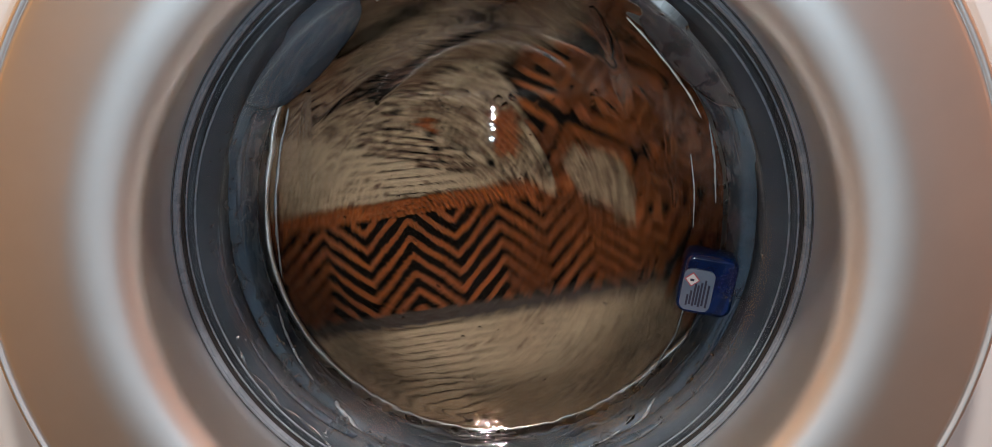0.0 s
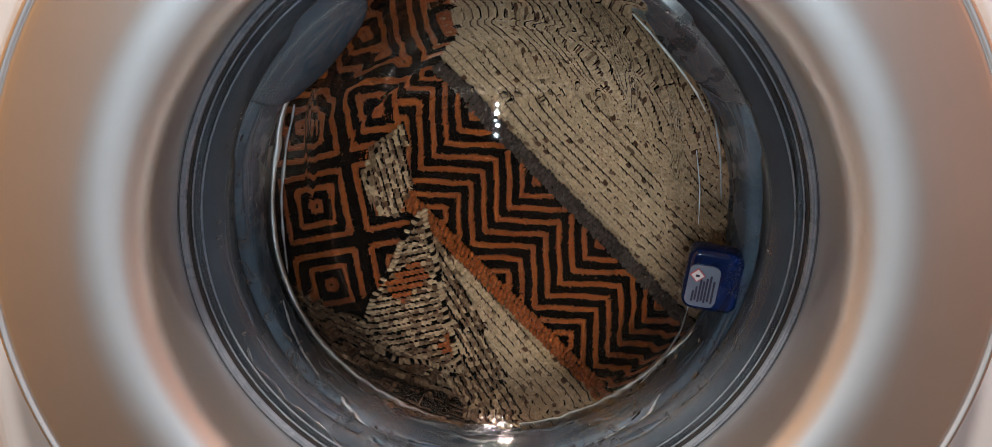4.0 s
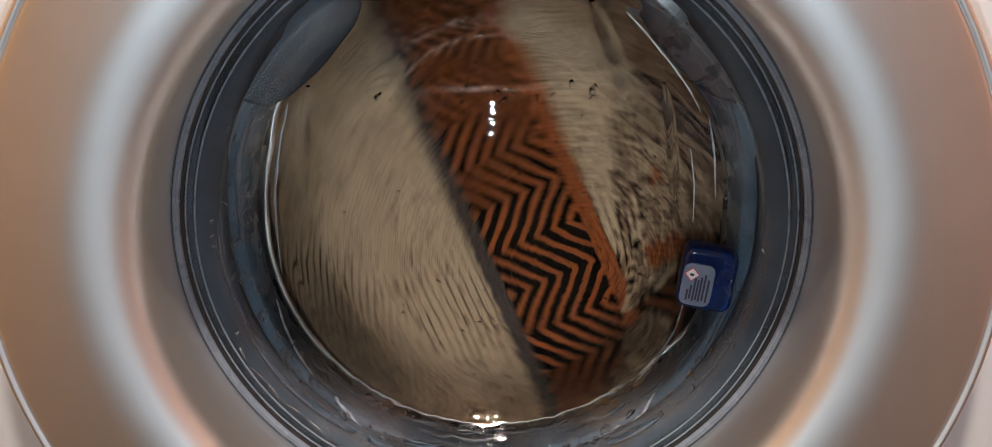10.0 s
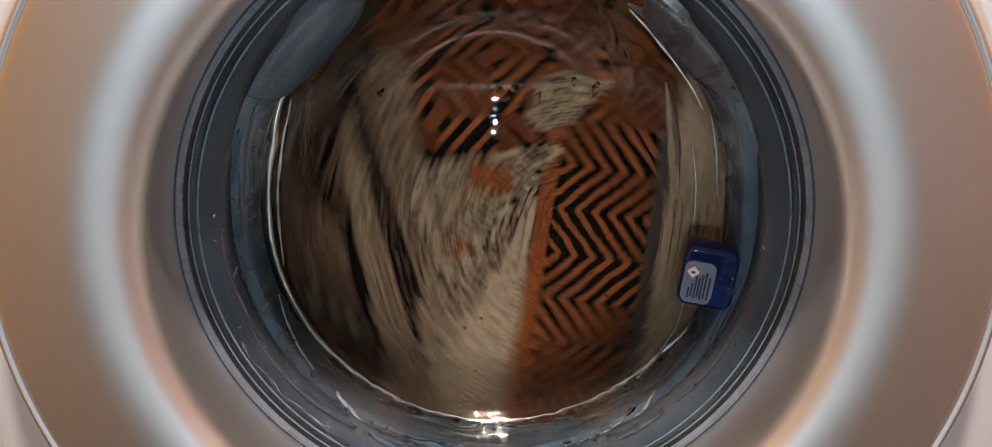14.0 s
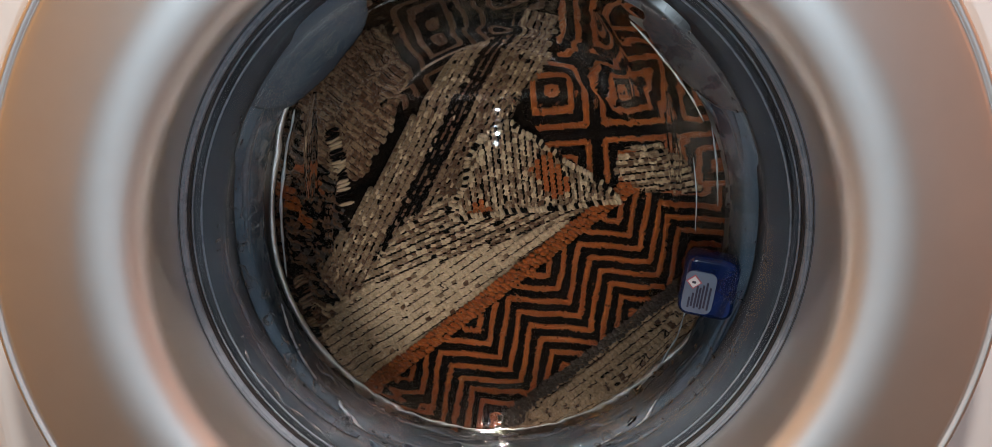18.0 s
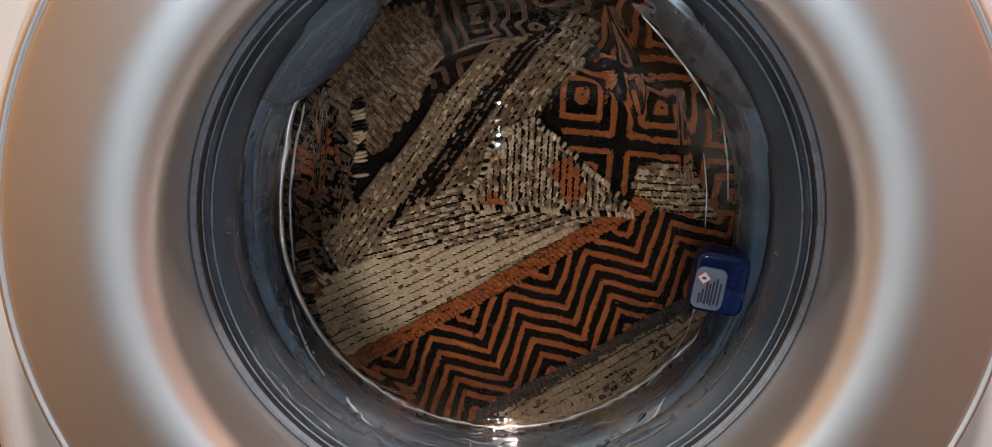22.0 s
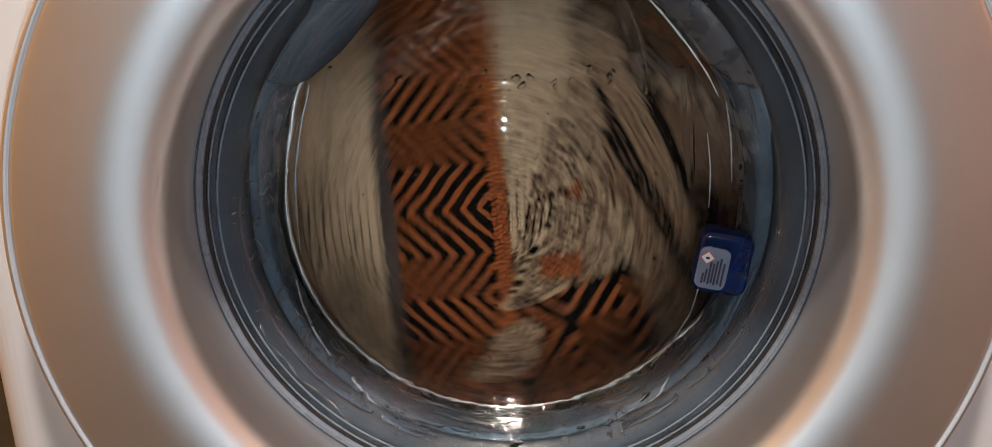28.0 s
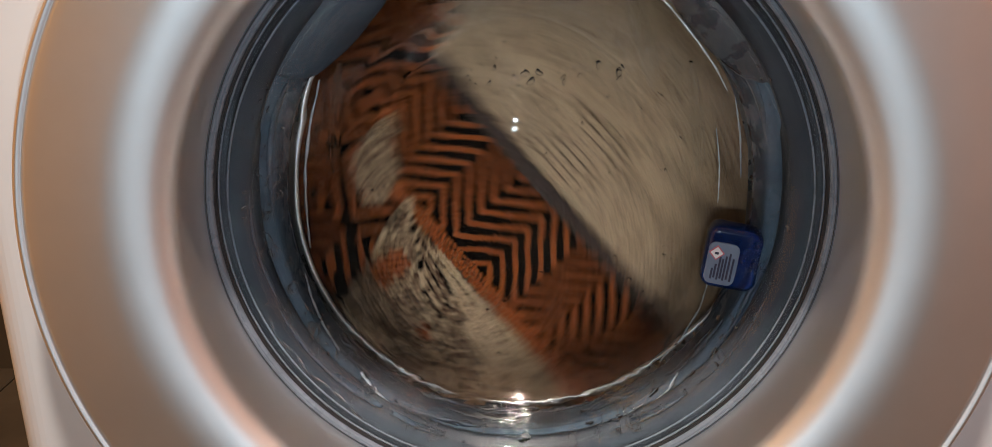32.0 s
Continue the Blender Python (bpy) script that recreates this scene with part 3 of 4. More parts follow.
def chevron_band():
    rng = np.random.RandomState(11)
    u = np.arange(-0.215, 0.1501, 0.0009)
    period, pitch = 0.060, 0.0117
    tri = np.abs(((u + 0.0055) / period) % 1.0 - 0.5) * period * 0.93     # high at the tips that point to the taupe side
    lines = []
    for k in range(-6, 14):
        for half, colour in ((0.0, ORANGE), (0.5, DARK)):
            v = -0.0199 + (k + half) * pitch + tri + 0.0005 * np.sin(u * 260 + k)
            for side in (-1, 0, 1) if colour == DARK else (-0.40, 0.40):
                w = v + side * 0.0021
                for run in clip_runs(np.stack([u, w], 1), (w > -0.0118) & (w < 0.0532)):
                    lines.append((run, colour, 0.0034 if colour == ORANGE else 0.0030))
    stitches("chevron_panel", garment, *rope(lines, band_height, rng, 35, 0.0019, 1.3), "rust and dark brown chevron knit")
    lines = [(np.stack([u, np.full_like(u, v) + 0.0004 * np.sin(u * 420 + v * 900)], 1), ORANGE, 0.0038) for v in (-0.0211, -0.0175, -0.0139)]
    stitches("orange_border", garment, *rope(lines, band_height, rng, 64, 0.0034), "bumpy rust orange border")
    lines = [(np.stack([u, np.full_like(u, v) + 0.0006 * np.sin(u * 420 + v * 900)], 1), TAUPE, 0.0040) for v in (0.0549, 0.0579, 0.0609)]
    stitches("taupe_border", garment, *rope(lines, band_height, rng, 60, 0.0036), "bumpy taupe border")


chevron_band()


def cream_fleck(share, base=CREAM, alt=ECRU):
    def pick(u, v, row, rng, s):
        n = len(u)
        m = np.full(n, base)
        m[rng.rand(n) < 0.025] = alt
        m[rng.rand(n) < share] = BROWN
        return m
    return pick


def marl(dark_every, share, base=ECRU):
    def pick(u, v, row, rng, s):
        n = len(u)
        m = np.where(rng.rand(n) < 0.48, base, CREAM)
        m[(row % (dark_every + 1) == 0) & (rng.rand(n) < share * 0.30)] = BROWN
        m[rng.rand(n) < share * 0.06] = DARK
        m[(rng.rand(n) < 0.08)] = BROWN
        return m
    return pick


def lift(base, du=0.0, dv=0.0, seed=3, wave=0.0025, scale=45):
    return lambda u, v: base + du * u + dv * v + wave * smooth_noise(u, v, scale, seed)


OUTER = [(-225, 62), (158, 62), (165, 92), (117, 94), (82, 101), (32, 117), (6, 126), (-21, 136), (-60, 160), (-90, 215), (-200, 140)]
TURNED = [(170, 90), (117, 91), (82, 97), (32, 113), (6, 122), (-21, 131), (-62, 150), (-80, 215), (50, 228), (135, 185), (205, 120)]


def outer_fold(u, v):
    return np.sin((v - 0.012 * np.sin(u * 22)) * math.tau / 0.031) * np.clip((v - 0.085) / 0.03, 0, 1)


def outer_colour(u, v, row, rng, s):
    m = cream_fleck(0.01)(u, v, row, rng, s)
    f = outer_fold(u, v)
    m[(f < -0.3) & (m == CREAM) & (rng.rand(len(u)) < 0.03)] = ECRU
    return m


knit("cream_panel", garment, OUTER, 0, outer_colour, lambda u, v: 0.006 + ground_height(u, v) + 0.003 * smooth_noise(u, v, 50, 8) + 0.0045 * outer_fold(u, v) - 0.06 * np.clip(v - 0.12, 0, 1), 0.0054, 0.0037, "cream knit with dark brown flecks", 21, bend=0.25,
     fleck=lambda u, v: np.clip(0.86 + 0.25 * smooth_noise(u, v, 60, 41) - 0.15 * outer_fold(u, v), 0.4, 0.97), dash=0.19, rusty=0.5)
knit("turned_panel", garment, TURNED, 18, cream_fleck(0.02), lambda u, v: 0.011 + 0.004 * smooth_noise(u, v, 42, 9) - 0.10 * np.clip(v - 0.13, 0, 1), 0.0050, 0.0036, "cream knit with chestnut flecks, folded over", 33, pillow=0.014, bend=-0.6,
     fleck=0.93, dash=0.30, rusty=0.75)
WEDGE = [(38, -21), (-20, -47), (-60, -66), (-122, -84), (-168, -64), (-192, -21)]
knit("cream_wedge", garment, WEDGE, 4, cream_fleck(0.01), lift(0.007, seed=4), 0.0054, 0.0037, "pale cream knit wedge", 22, fleck=0.85, dash=0.17, rusty=0.5)
STRIPES = [(44, -21), (-30, -46), (-62, -59), (-122, -80), (-60, -96), (-20, -92), (16, -66), (52, -34)]
knit("striped_fold", garment, STRIPES, 14, marl(2, 0.5, ECRU), lift(0.010, seed=6), 0.0047, 0.0036, "cream knit with dark stripes, folded", 23, fleck=0.98, dash=0.32, rusty=0.3)
ROLL = [(-128, -74), (-60, -88), (-25, -82), (38, -101), (92, -118), (112, -140), (92, -160), (40, -162), (2, -148), (-74, -120), (-132, -104)]


def roll_height(u, v):
    w = (-v - 0.062 - 0.40 * (u + 0.11)) / 0.052
    return 0.004 + 0.010 * np.sqrt(np.clip(1 - (2 * w - 1) ** 2, 0, 1)) + 0.001 * smooth_noise(u, v, 60, 2)


def roll_colour(u, v, row, rng, s):
    m = marl(2, 0.25, ECRU)(u, v, row, rng, s)
    m[(m == CREAM) & (rng.rand(len(u)) < 0.75)] = ECRU
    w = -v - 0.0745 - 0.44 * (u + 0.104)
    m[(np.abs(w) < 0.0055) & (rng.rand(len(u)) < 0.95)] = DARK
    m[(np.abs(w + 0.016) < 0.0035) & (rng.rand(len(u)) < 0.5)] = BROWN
    return m


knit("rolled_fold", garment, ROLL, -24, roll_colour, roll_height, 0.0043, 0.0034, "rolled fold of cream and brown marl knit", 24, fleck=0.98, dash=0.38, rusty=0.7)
TRI = [(66, -14), (24, -37), (-4, -59), (-30, -74), (-20, -86), (0, -95), (19, -107), (38, -101), (48, -71)]


def tri_height(u, v):
    return 0.015 + 0.004 * smooth_noise(u, v, 55, 12)


def tri_colour(u, v, row, rng, s):
    m = marl(3, 0.5)(u, v, row, rng, s)
    for cu, cv, ru, rv in ((0.038, -0.056, 0.008, 0.014), (-0.021, -0.066, 0.014, 0.007)):
        m[(np.abs(u - cu) < ru) & (np.abs(v - cv) < rv)] = ORANGE
    return m


knit("folded_corner", garment, TRI, -58, tri_colour, tri_height, 0.0044, 0.0034, "folded back corner of black and cream knit", 25, fleck=0.99, dash=0.38, rusty=0.3)
FLAP = [(114, 15), (117, -10), (108, -29), (84, -40), (72, -29), (82, -7)]
knit("folded_flap", garment, FLAP, 30, marl(2, 0.45), lambda u, v: 0.0165 + 0.003 * smooth_noise(u, v, 70, 19), 0.0045, 0.0034, "small turned-over flap of cream and black knit", 28, fleck=0.98, dash=0.34, rusty=0.1)
ridge = []
for a, b in (((64, -14), (-4, -58)), ((-4, -58), (-32, -75)), ((-30, -78), (19, -107)), ((38, -101), (48, -71)), ((48, -71), (66, -15))):
    a, b = np.array(a) / 1000, np.array(b) / 1000
    s = np.linspace(0, 1, 120)[:, None]
    ridge.append((a + (b - a) * s + 0.0015 * np.sin(s * 9 + a[0] * 50), CREAM, 0.0036))
rr = rope(ridge, lambda u, v: tri_height(u, v) + 0.001, np.random.RandomState(3), 66, 0.0026)
rr[3][np.random.RandomState(4).rand(len(rr[3])) < 0.42] = DARK
stitches("fold_edge", garment, *rr, "ribbed cream and black fold edge")

DIAMOND = [(46, -60), (50, -108), (100, -120), (130, -165), (185, -120), (215, -40), (205, 60), (150, 100), (128, 62), (126, 20), (74, -12)]


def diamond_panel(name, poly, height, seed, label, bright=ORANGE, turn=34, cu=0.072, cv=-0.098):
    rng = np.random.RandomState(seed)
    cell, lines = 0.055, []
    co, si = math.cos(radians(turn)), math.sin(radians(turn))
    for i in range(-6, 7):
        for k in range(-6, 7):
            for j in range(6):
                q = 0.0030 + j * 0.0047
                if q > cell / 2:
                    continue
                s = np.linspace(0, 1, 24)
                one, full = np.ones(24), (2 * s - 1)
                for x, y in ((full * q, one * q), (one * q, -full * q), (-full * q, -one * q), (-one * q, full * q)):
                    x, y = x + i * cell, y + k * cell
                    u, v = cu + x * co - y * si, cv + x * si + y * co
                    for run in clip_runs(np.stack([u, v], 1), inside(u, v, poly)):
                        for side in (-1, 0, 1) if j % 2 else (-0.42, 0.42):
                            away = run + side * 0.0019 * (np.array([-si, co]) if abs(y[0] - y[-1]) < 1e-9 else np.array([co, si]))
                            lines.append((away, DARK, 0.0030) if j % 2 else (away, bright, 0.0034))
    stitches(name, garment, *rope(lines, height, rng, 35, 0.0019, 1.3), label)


diamond_panel("diamond_panel", DIAMOND, lambda u, v: 0.009 + 0.003 * smooth_noise(u, v, 42, 14), 31, "rust and dark brown diamond knit")
# the same diamonds with chestnut for rust: shade put into the yarn colour
SHADED = [(-26, -150), (50, -151), (108, -148), (132, -168), (120, -215), (40, -240), (8, -200)]
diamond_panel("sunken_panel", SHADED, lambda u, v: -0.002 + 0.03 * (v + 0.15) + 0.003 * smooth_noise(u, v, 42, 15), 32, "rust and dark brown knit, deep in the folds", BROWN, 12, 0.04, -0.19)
SLEEVE = [(-20, -228), (20, -205), (6, -180), (-22, -150), (-60, -136), (-78, -138), (-86, -165), (-62, -232)]
knit("sleeve_fold", garment, SLEEVE, 72, cream_fleck(0.45, ECRU, BROWN), lambda u, v: 0.006 + 0.004 * np.sin((u + 0.3 * v) * 420) * np.clip((-v - 0.15) * 40, 0, 1) + 0.12 * (v + 0.17), 0.0046, 0.0034, "gathered cream and brown sleeve", 26, fleck=0.95)
DEEP = [(-80, -132), (-112, -98), (-140, -80), (-170, -112), (-205, -80), (-215, -120), (-130, -215), (-64, -232), (-84, -165)]


def deep_colour(u, v, row, rng, s):
    n = len(u)
    m = np.where(rng.rand(n) < 0.45, DARK, BROWN)
    m[rng.rand(n) < 0.2] = TAUPE
    for cu, cv, ru, rv in ((-0.096, -0.158, 0.004, 0.016), (-0.118, -0.150, 0.004, 0.020)):
        m[(np.abs(u - cu) < ru) & (np.abs(v - cv) < rv)] = ORANGE
    return m


knit("deep_fold", garment, DEEP, 70, deep_colour, lambda u, v: -0.002 + 0.006 * np.sin((u + 0.4 * v) * 330), 0.0044, 0.0036, "dark brown ribbed fold", 29, fleck=0.9)
s = np.linspace(0, 1, 60)[:, None]
ladder = [  # a thick bound edge shows its stitches
    (np.array((-0.060, -0.176)) * (1 - s) + np.array((-0.082, -0.126)) * s, CREAM, 0.0085), (np.array((-0.142, -0.118)) * (1 - s) + np.array((-0.166, -0.040)) * s, ECRU, 0.0075)]
for rung in ladder:
    rr = rope([rung], lambda u, v: 0.0125 + 0 * u, np.random.RandomState(6), 84, 0.0025)
    rr[3][(np.arange(len(rr[3])) // 3) % 2 == 0] = DARK
    stitches("ladder_edge", garment, *rr, "cream and black bars along a folded edge")
HEM = [(-140, -78), (-128, -76), (-168, -58), (-192, -22), (-215, -30), (-200, -80), (-165, -115)]
knit("hem_fold", garment, HEM, 60, marl(2, 0.75, BROWN), lift(0.006, seed=18, wave=0.004), 0.0042, 0.0036, "crumpled dark and cream hem", 27, fleck=0.9)


# ---- the dosing cup caught between gasket and glass ----
def rounded_prism(outline, y0, y1, bevel):
    bm = bmesh.new()
    front = [bm.verts.new((x, y0, z)) for x, z in outline]
    face = bm.faces.new(front)
    out = bmesh.ops.extrude_face_region(bm, geom=[face])
    moved = [v for v in out["geom"] if isinstance(v, bmesh.types.BMVert)]
    bmesh.ops.translate(bm, vec=(0, y1 - y0, 0), verts=moved)
    bmesh.ops.recalc_face_normals(bm, faces=bm.faces)
    bmesh.ops.bevel(bm, geom=[e for e in bm.edges if abs(e.verts[0].co.y - e.verts[1].co.y) < 1e-7], offset=bevel, segments=4, affect="EDGES", profile=0.5)
    return bm


def round_rect(w, h, r, n=8):
    pts = []
    for cx, cz, a0 in ((w / 2 - r, h / 2 - r, 0), (-w / 2 + r, h / 2 - r, 90), (-w / 2 + r, -h / 2 + r, 180), (w / 2 - r, -h / 2 + r, 270)):
        for k in range(n + 1):
            a = radians(a0 + 90 * k / n)
            pts.append((cx + r * math.cos(a), cz + r * math.sin(a)))
    return pts


def dosing_cup():
    cup = thing("detergent_dosing_cup", "small blue plastic dosing cup with a pale printed label", "dosing cup")
    part("shell", rounded_prism(round_rect(0.0345, 0.0400, 0.007), 0.0, 0.019, 0.004), M_BLUE, cup, "deep blue glossy plastic shell")
    label = part("label", rounded_prism(round_rect(0.0185, 0.0270, 0.0045), -0.0012, 0.0008, 0.0003), M_LABEL, cup, "pale blue printed label")
    label.location = (-0.0062, 0, -0.0032)
    for k, (w, x) in enumerate(((0.015, 0.0065), (0.017, 0.0042), (0.016, 0.0022), (0.013, 0.0004), (0.015, -0.0014), (0.009, -0.0034), (0.007, -0.0052))):
        z0 = -0.0105 + (0.001 if k % 2 else 0)
        part("print_line", box(x - 0.0006, x + 0.0006, -0.00155, -0.0011, z0, z0 + w, 0.0001, 1), M_INK, label, smooth=False)
    sign = part("hazard_sign", box(-0.0034, 0.0034, -0.0016, -0.0011, -0.0034, 0.0034, 0.0001, 1), M_RED, label, "red-edged white diamond", smooth=False)
    sign.matrix_basis = pose(-0.0042, 0, 0.0068, 0, 45, 0)
    white = part("hazard_sign", box(-0.0027, 0.0027, -0.0019, -0.0012, -0.0027, 0.0027, 0.0001, 1), M_PAPER, label, smooth=False)
    white.matrix_basis = pose(-0.0042, 0, 0.0068, 0, 45, 0)
    mark = part("hazard_mark", box(-0.0012, 0.0012, -0.0022, -0.0012, -0.0008, 0.0008, 0.0003, 1), M_INK, label, smooth=False)
    mark.location = (-0.0042, 0, 0.0066)
    cup.matrix_basis = pose(0.1302, 0.1020, -0.0418, 0, 8, -10)


dosing_cup()


# ---- rubber bulges of the gasket ----
def bulge(cx, cz, y, rx, rz, turn, depth, mat=None):
    bm = bmesh.new()
    bmesh.ops.create_uvsphere(bm, u_segments=40, v_segments=20, radius=1.0)
    bmesh.ops.scale(bm, vec=(rx, depth, rz), verts=bm.verts)
    ob = part("gasket_bulge", bm, mat or M_BULGE, gasket, "rounded rubber bulge")
    ob.matrix_basis = pose(cx, y, cz, 0, turn, 0)


bulge(-0.1090, 0.1190, 0.109, 0.029, 0.056, 39, 0.010)
bulge(0.1235, 0.1115, 0.112, 0.026, 0.064, -42, 0.010, M_SLATE)


def ridge_arc(a0, a1, r0, r1, y, minor, wave):
    """A thin glossy tube along an arc of the gasket, added to catch the torch."""
    bm = bmesh.new()
    n, sides, rows = 40, 8, []
    for i in range(n + 1):
        t = i / n
        a = radians(a0 + (a1 - a0) * t)
        r = r0 + (r1 - r0) * t + 0.0012 * math.sin(t * wave)
        c = Vector((r * math.cos(a), y, r * math.sin(a) - SHEAR * (y - 0.07)))
        out, m = Vector((math.cos(a), 0, math.sin(a))), minor * (math.sin(math.pi * t) ** 0.5 + 0.05)
        rows.append([bm.verts.new(c + out * m * math.cos(math.tau * k / sides) + Vector((0, 1, 0)) * m * math.sin(math.tau * k / sides)) for k in range(sides)])
    for p, q in zip(rows, rows[1:]):
        for k in range(sides):
            bm.faces.new((p[k], p[(k + 1) % sides], q[(k + 1) % sides], q[k]))
    bm.faces.new(rows[0])
    bm.faces.new(rows[-1])
    bmesh.ops.recalc_face_normals(bm, faces=bm.faces)
    part("glint_ridge", bm, M_WETLIP, gasket, "glossy ridge added on the rubber to catch a glint")


def glint_bead(points, y, minor, mat=None):
    """A thin metal bead standing in for a wet glint along an edge: (x, z) points, smoothed."""
    bm = bmesh.new()
    pts = np.array(points)
    t = np.linspace(0, len(pts) - 1, 60)
    xs, zs = np.interp(t, np.arange(len(pts)), pts[:, 0]), np.interp(t, np.arange(len(pts)), pts[:, 1])
    for _ in range(6):
        xs[1:-1], zs[1:-1] = (xs[:-2] + 2 * xs[1:-1] + xs[2:]) / 4, (zs[:-2] + 2 * zs[1:-1] + zs[2:]) / 4
    rows = []
    for i in range(60):
        a, b = max(i - 1, 0), min(i + 1, 59)
        out = Vector((zs[b] - zs[a], 0, xs[a] - xs[b])).normalized()
        m = minor * (0.25 + 0.75 * math.sin(math.pi * (i + 0.5) / 60) ** 0.5) * (1 + 0.25 * math.sin(i * 0.6))
        rows.append([bm.verts.new(Vector((xs[i], y, zs[i])) + out * m * math.cos(math.tau * k / 10) + Vector((0, m, 0)) * math.sin(math.tau * k / 10)) for k in range(10)])
    for p, q in zip(rows, rows[1:]):
        for k in range(10):
            bm.faces.new((p[k], p[(k + 1) % 10], q[(k + 1) % 10], q[k]))
    bm.faces.new(rows[0])
    bm.faces.new(rows[-1])
    bmesh.ops.recalc_face_normals(bm, faces=bm.faces)
    part("gasket_glint", bm, mat or M_LIP, gasket, "bright metal bead standing in for a wet glint")


# painted glints, placed to fit the camera's view
glint_bead([(0.0790, 0.1210), (0.0886, 0.1112), (0.1055, 0.0914), (0.1171, 0.0748), (0.1240, 0.0615)], 0.1115, 0.0008)
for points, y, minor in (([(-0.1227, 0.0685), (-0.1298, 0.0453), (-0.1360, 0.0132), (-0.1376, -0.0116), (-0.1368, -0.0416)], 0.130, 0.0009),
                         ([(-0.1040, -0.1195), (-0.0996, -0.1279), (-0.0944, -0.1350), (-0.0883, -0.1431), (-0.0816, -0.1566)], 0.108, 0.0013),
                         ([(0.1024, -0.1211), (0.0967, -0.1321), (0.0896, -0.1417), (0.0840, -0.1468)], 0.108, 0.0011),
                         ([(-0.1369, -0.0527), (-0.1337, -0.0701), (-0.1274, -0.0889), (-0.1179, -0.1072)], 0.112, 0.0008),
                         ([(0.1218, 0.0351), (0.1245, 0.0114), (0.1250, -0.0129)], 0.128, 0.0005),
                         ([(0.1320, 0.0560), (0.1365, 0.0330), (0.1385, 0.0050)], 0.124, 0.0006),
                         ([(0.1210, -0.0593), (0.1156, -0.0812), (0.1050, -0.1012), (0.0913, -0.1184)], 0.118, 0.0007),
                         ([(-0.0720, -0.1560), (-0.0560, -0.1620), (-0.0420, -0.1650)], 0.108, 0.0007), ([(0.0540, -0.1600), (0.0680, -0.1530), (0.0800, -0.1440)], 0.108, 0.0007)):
    glint_bead(points, y, minor, M_GLEAM)

# made-up ridges, placed where wet streaks show in the camera's view
for arc in ((196, 236, 0.156, 0.153, 0.1140, 0.0024, 7), (226, 262, 0.158, 0.156, 0.1110, 0.0020, 5), (292, 330, 0.156, 0.152, 0.1150, 0.0026, 6),
            (318, 350, 0.158, 0.157, 0.1100, 0.0018, 8), (150, 186, 0.157, 0.155, 0.1120, 0.0020, 6), (12, 52, 0.155, 0.158, 0.1130, 0.0020, 5),
            (203, 236, 0.1615, 0.1600, 0.0915, 0.0022, 4), (296, 311, 0.1600, 0.1605, 0.0915, 0.0018, 3), (176, 200, 0.1600, 0.1605, 0.0915, 0.0013, 5), (238, 252, 0.1590, 0.1600, 0.0920, 0.0012, 3), (314, 338, 0.1600, 0.1610, 0.0915, 0.0012, 4)):
    ridge_arc(*arc)

rng = random.Random(12)
for k in range(16):                               # thin glossy ridges strewn about, added to catch glints
    mid = rng.choice((rng.uniform(185, 350), rng.uniform(185, 350), rng.uniform(0, 360)))
    span = rng.uniform(9, 30)
    y = rng.uniform(0.1165, 0.1350)
    r = float(np.interp(y, [p[1] for p in GASKET[:9]], [p[0] for p in GASKET[:9]])) - 0.0004
    grow = raised(r, y, radians(mid))[0] / r
    ridge_arc(mid - span / 2, mid + span / 2, r * grow - 0.0006, r * grow + 0.0004, y, rng.uniform(0.0010, 0.0024), rng.uniform(3, 12))


# ---- water on the glass ----
def bowl_point(r):
    """Depth of the bowl's hollow side at a radius."""
    pts = sorted(FRONT)
    return float(np.interp(r, [p[0] for p in pts], [p[1] for p in pts]))


def moulded_rib(points, width, depth):
    """A shallow rounded rib that runs down the hollow side of the bowl: (angle, radius) points."""
    bm = bmesh.new()
    n, rows = 48, []
    for i in range(n + 1):
        t = i / n * (len(points) - 1)
        k = min(int(t), len(points) - 2)
        (a0, r0), (a1, r1) = points[k], points[k + 1]
        a, r = radians(a0 + (a1 - a0) * (t - k)), r0 + (r1 - r0) * (t - k)
        r, y = ripple(r, bowl_point(r), a)
        taper = math.sin(math.pi * min(1.0, max(0.0, 0.02 + 0.96 * i / n))) ** 0.6
        c = Vector((r * math.cos(a), y - 0.0020, r * math.sin(a) - SHEAR * (y - 0.07)))
        lens = [(-1 + 2 * q / 12, 1) for q in range(13)] + [(1 - 2 * q / 12, -1) for q in range(1, 12)]
        rows.append([bm.verts.new(c + Vector((x * width * taper, -side * depth * taper * (1 - x * x) ** 2, 0))) for x, side in lens])
    for p, q in zip(rows, rows[1:]):
        for k in range(24):
            bm.faces.new((p[k], p[(k + 1) % 24], q[(k + 1) % 24], q[k]))
    bm.faces.new(rows[0])
    bm.faces.new(rows[-1])
    for p, q in zip(rows, rows[1:]):                             # a crisp rim where the two sides meet
        for k in (0, 12):
            bm.edges.get((p[k], q[k])).smooth = False
    bmesh.ops.recalc_face_normals(bm, faces=bm.faces)
    part("moulded_rib", bm, M_GLASS, bowl, "shallow rounded rib in the glass").visible_shadow = False


moulded_rib([(66.9, 0.1446), (61.5, 0.1376), (54.0, 0.1284), (46.1, 0.1185), (40.0, 0.1115)], 0.0066, 0.0010)
moulded_rib([(41.0, 0.1345), (29.3, 0.1252), (18.2, 0.1185), (6.0, 0.1150)], 0.0046, 0.0008)
moulded_rib([(139.0, 0.1378), (149.6, 0.1295), (160.2, 0.1227), (170.0, 0.1190)], 0.0048, 0.0008)


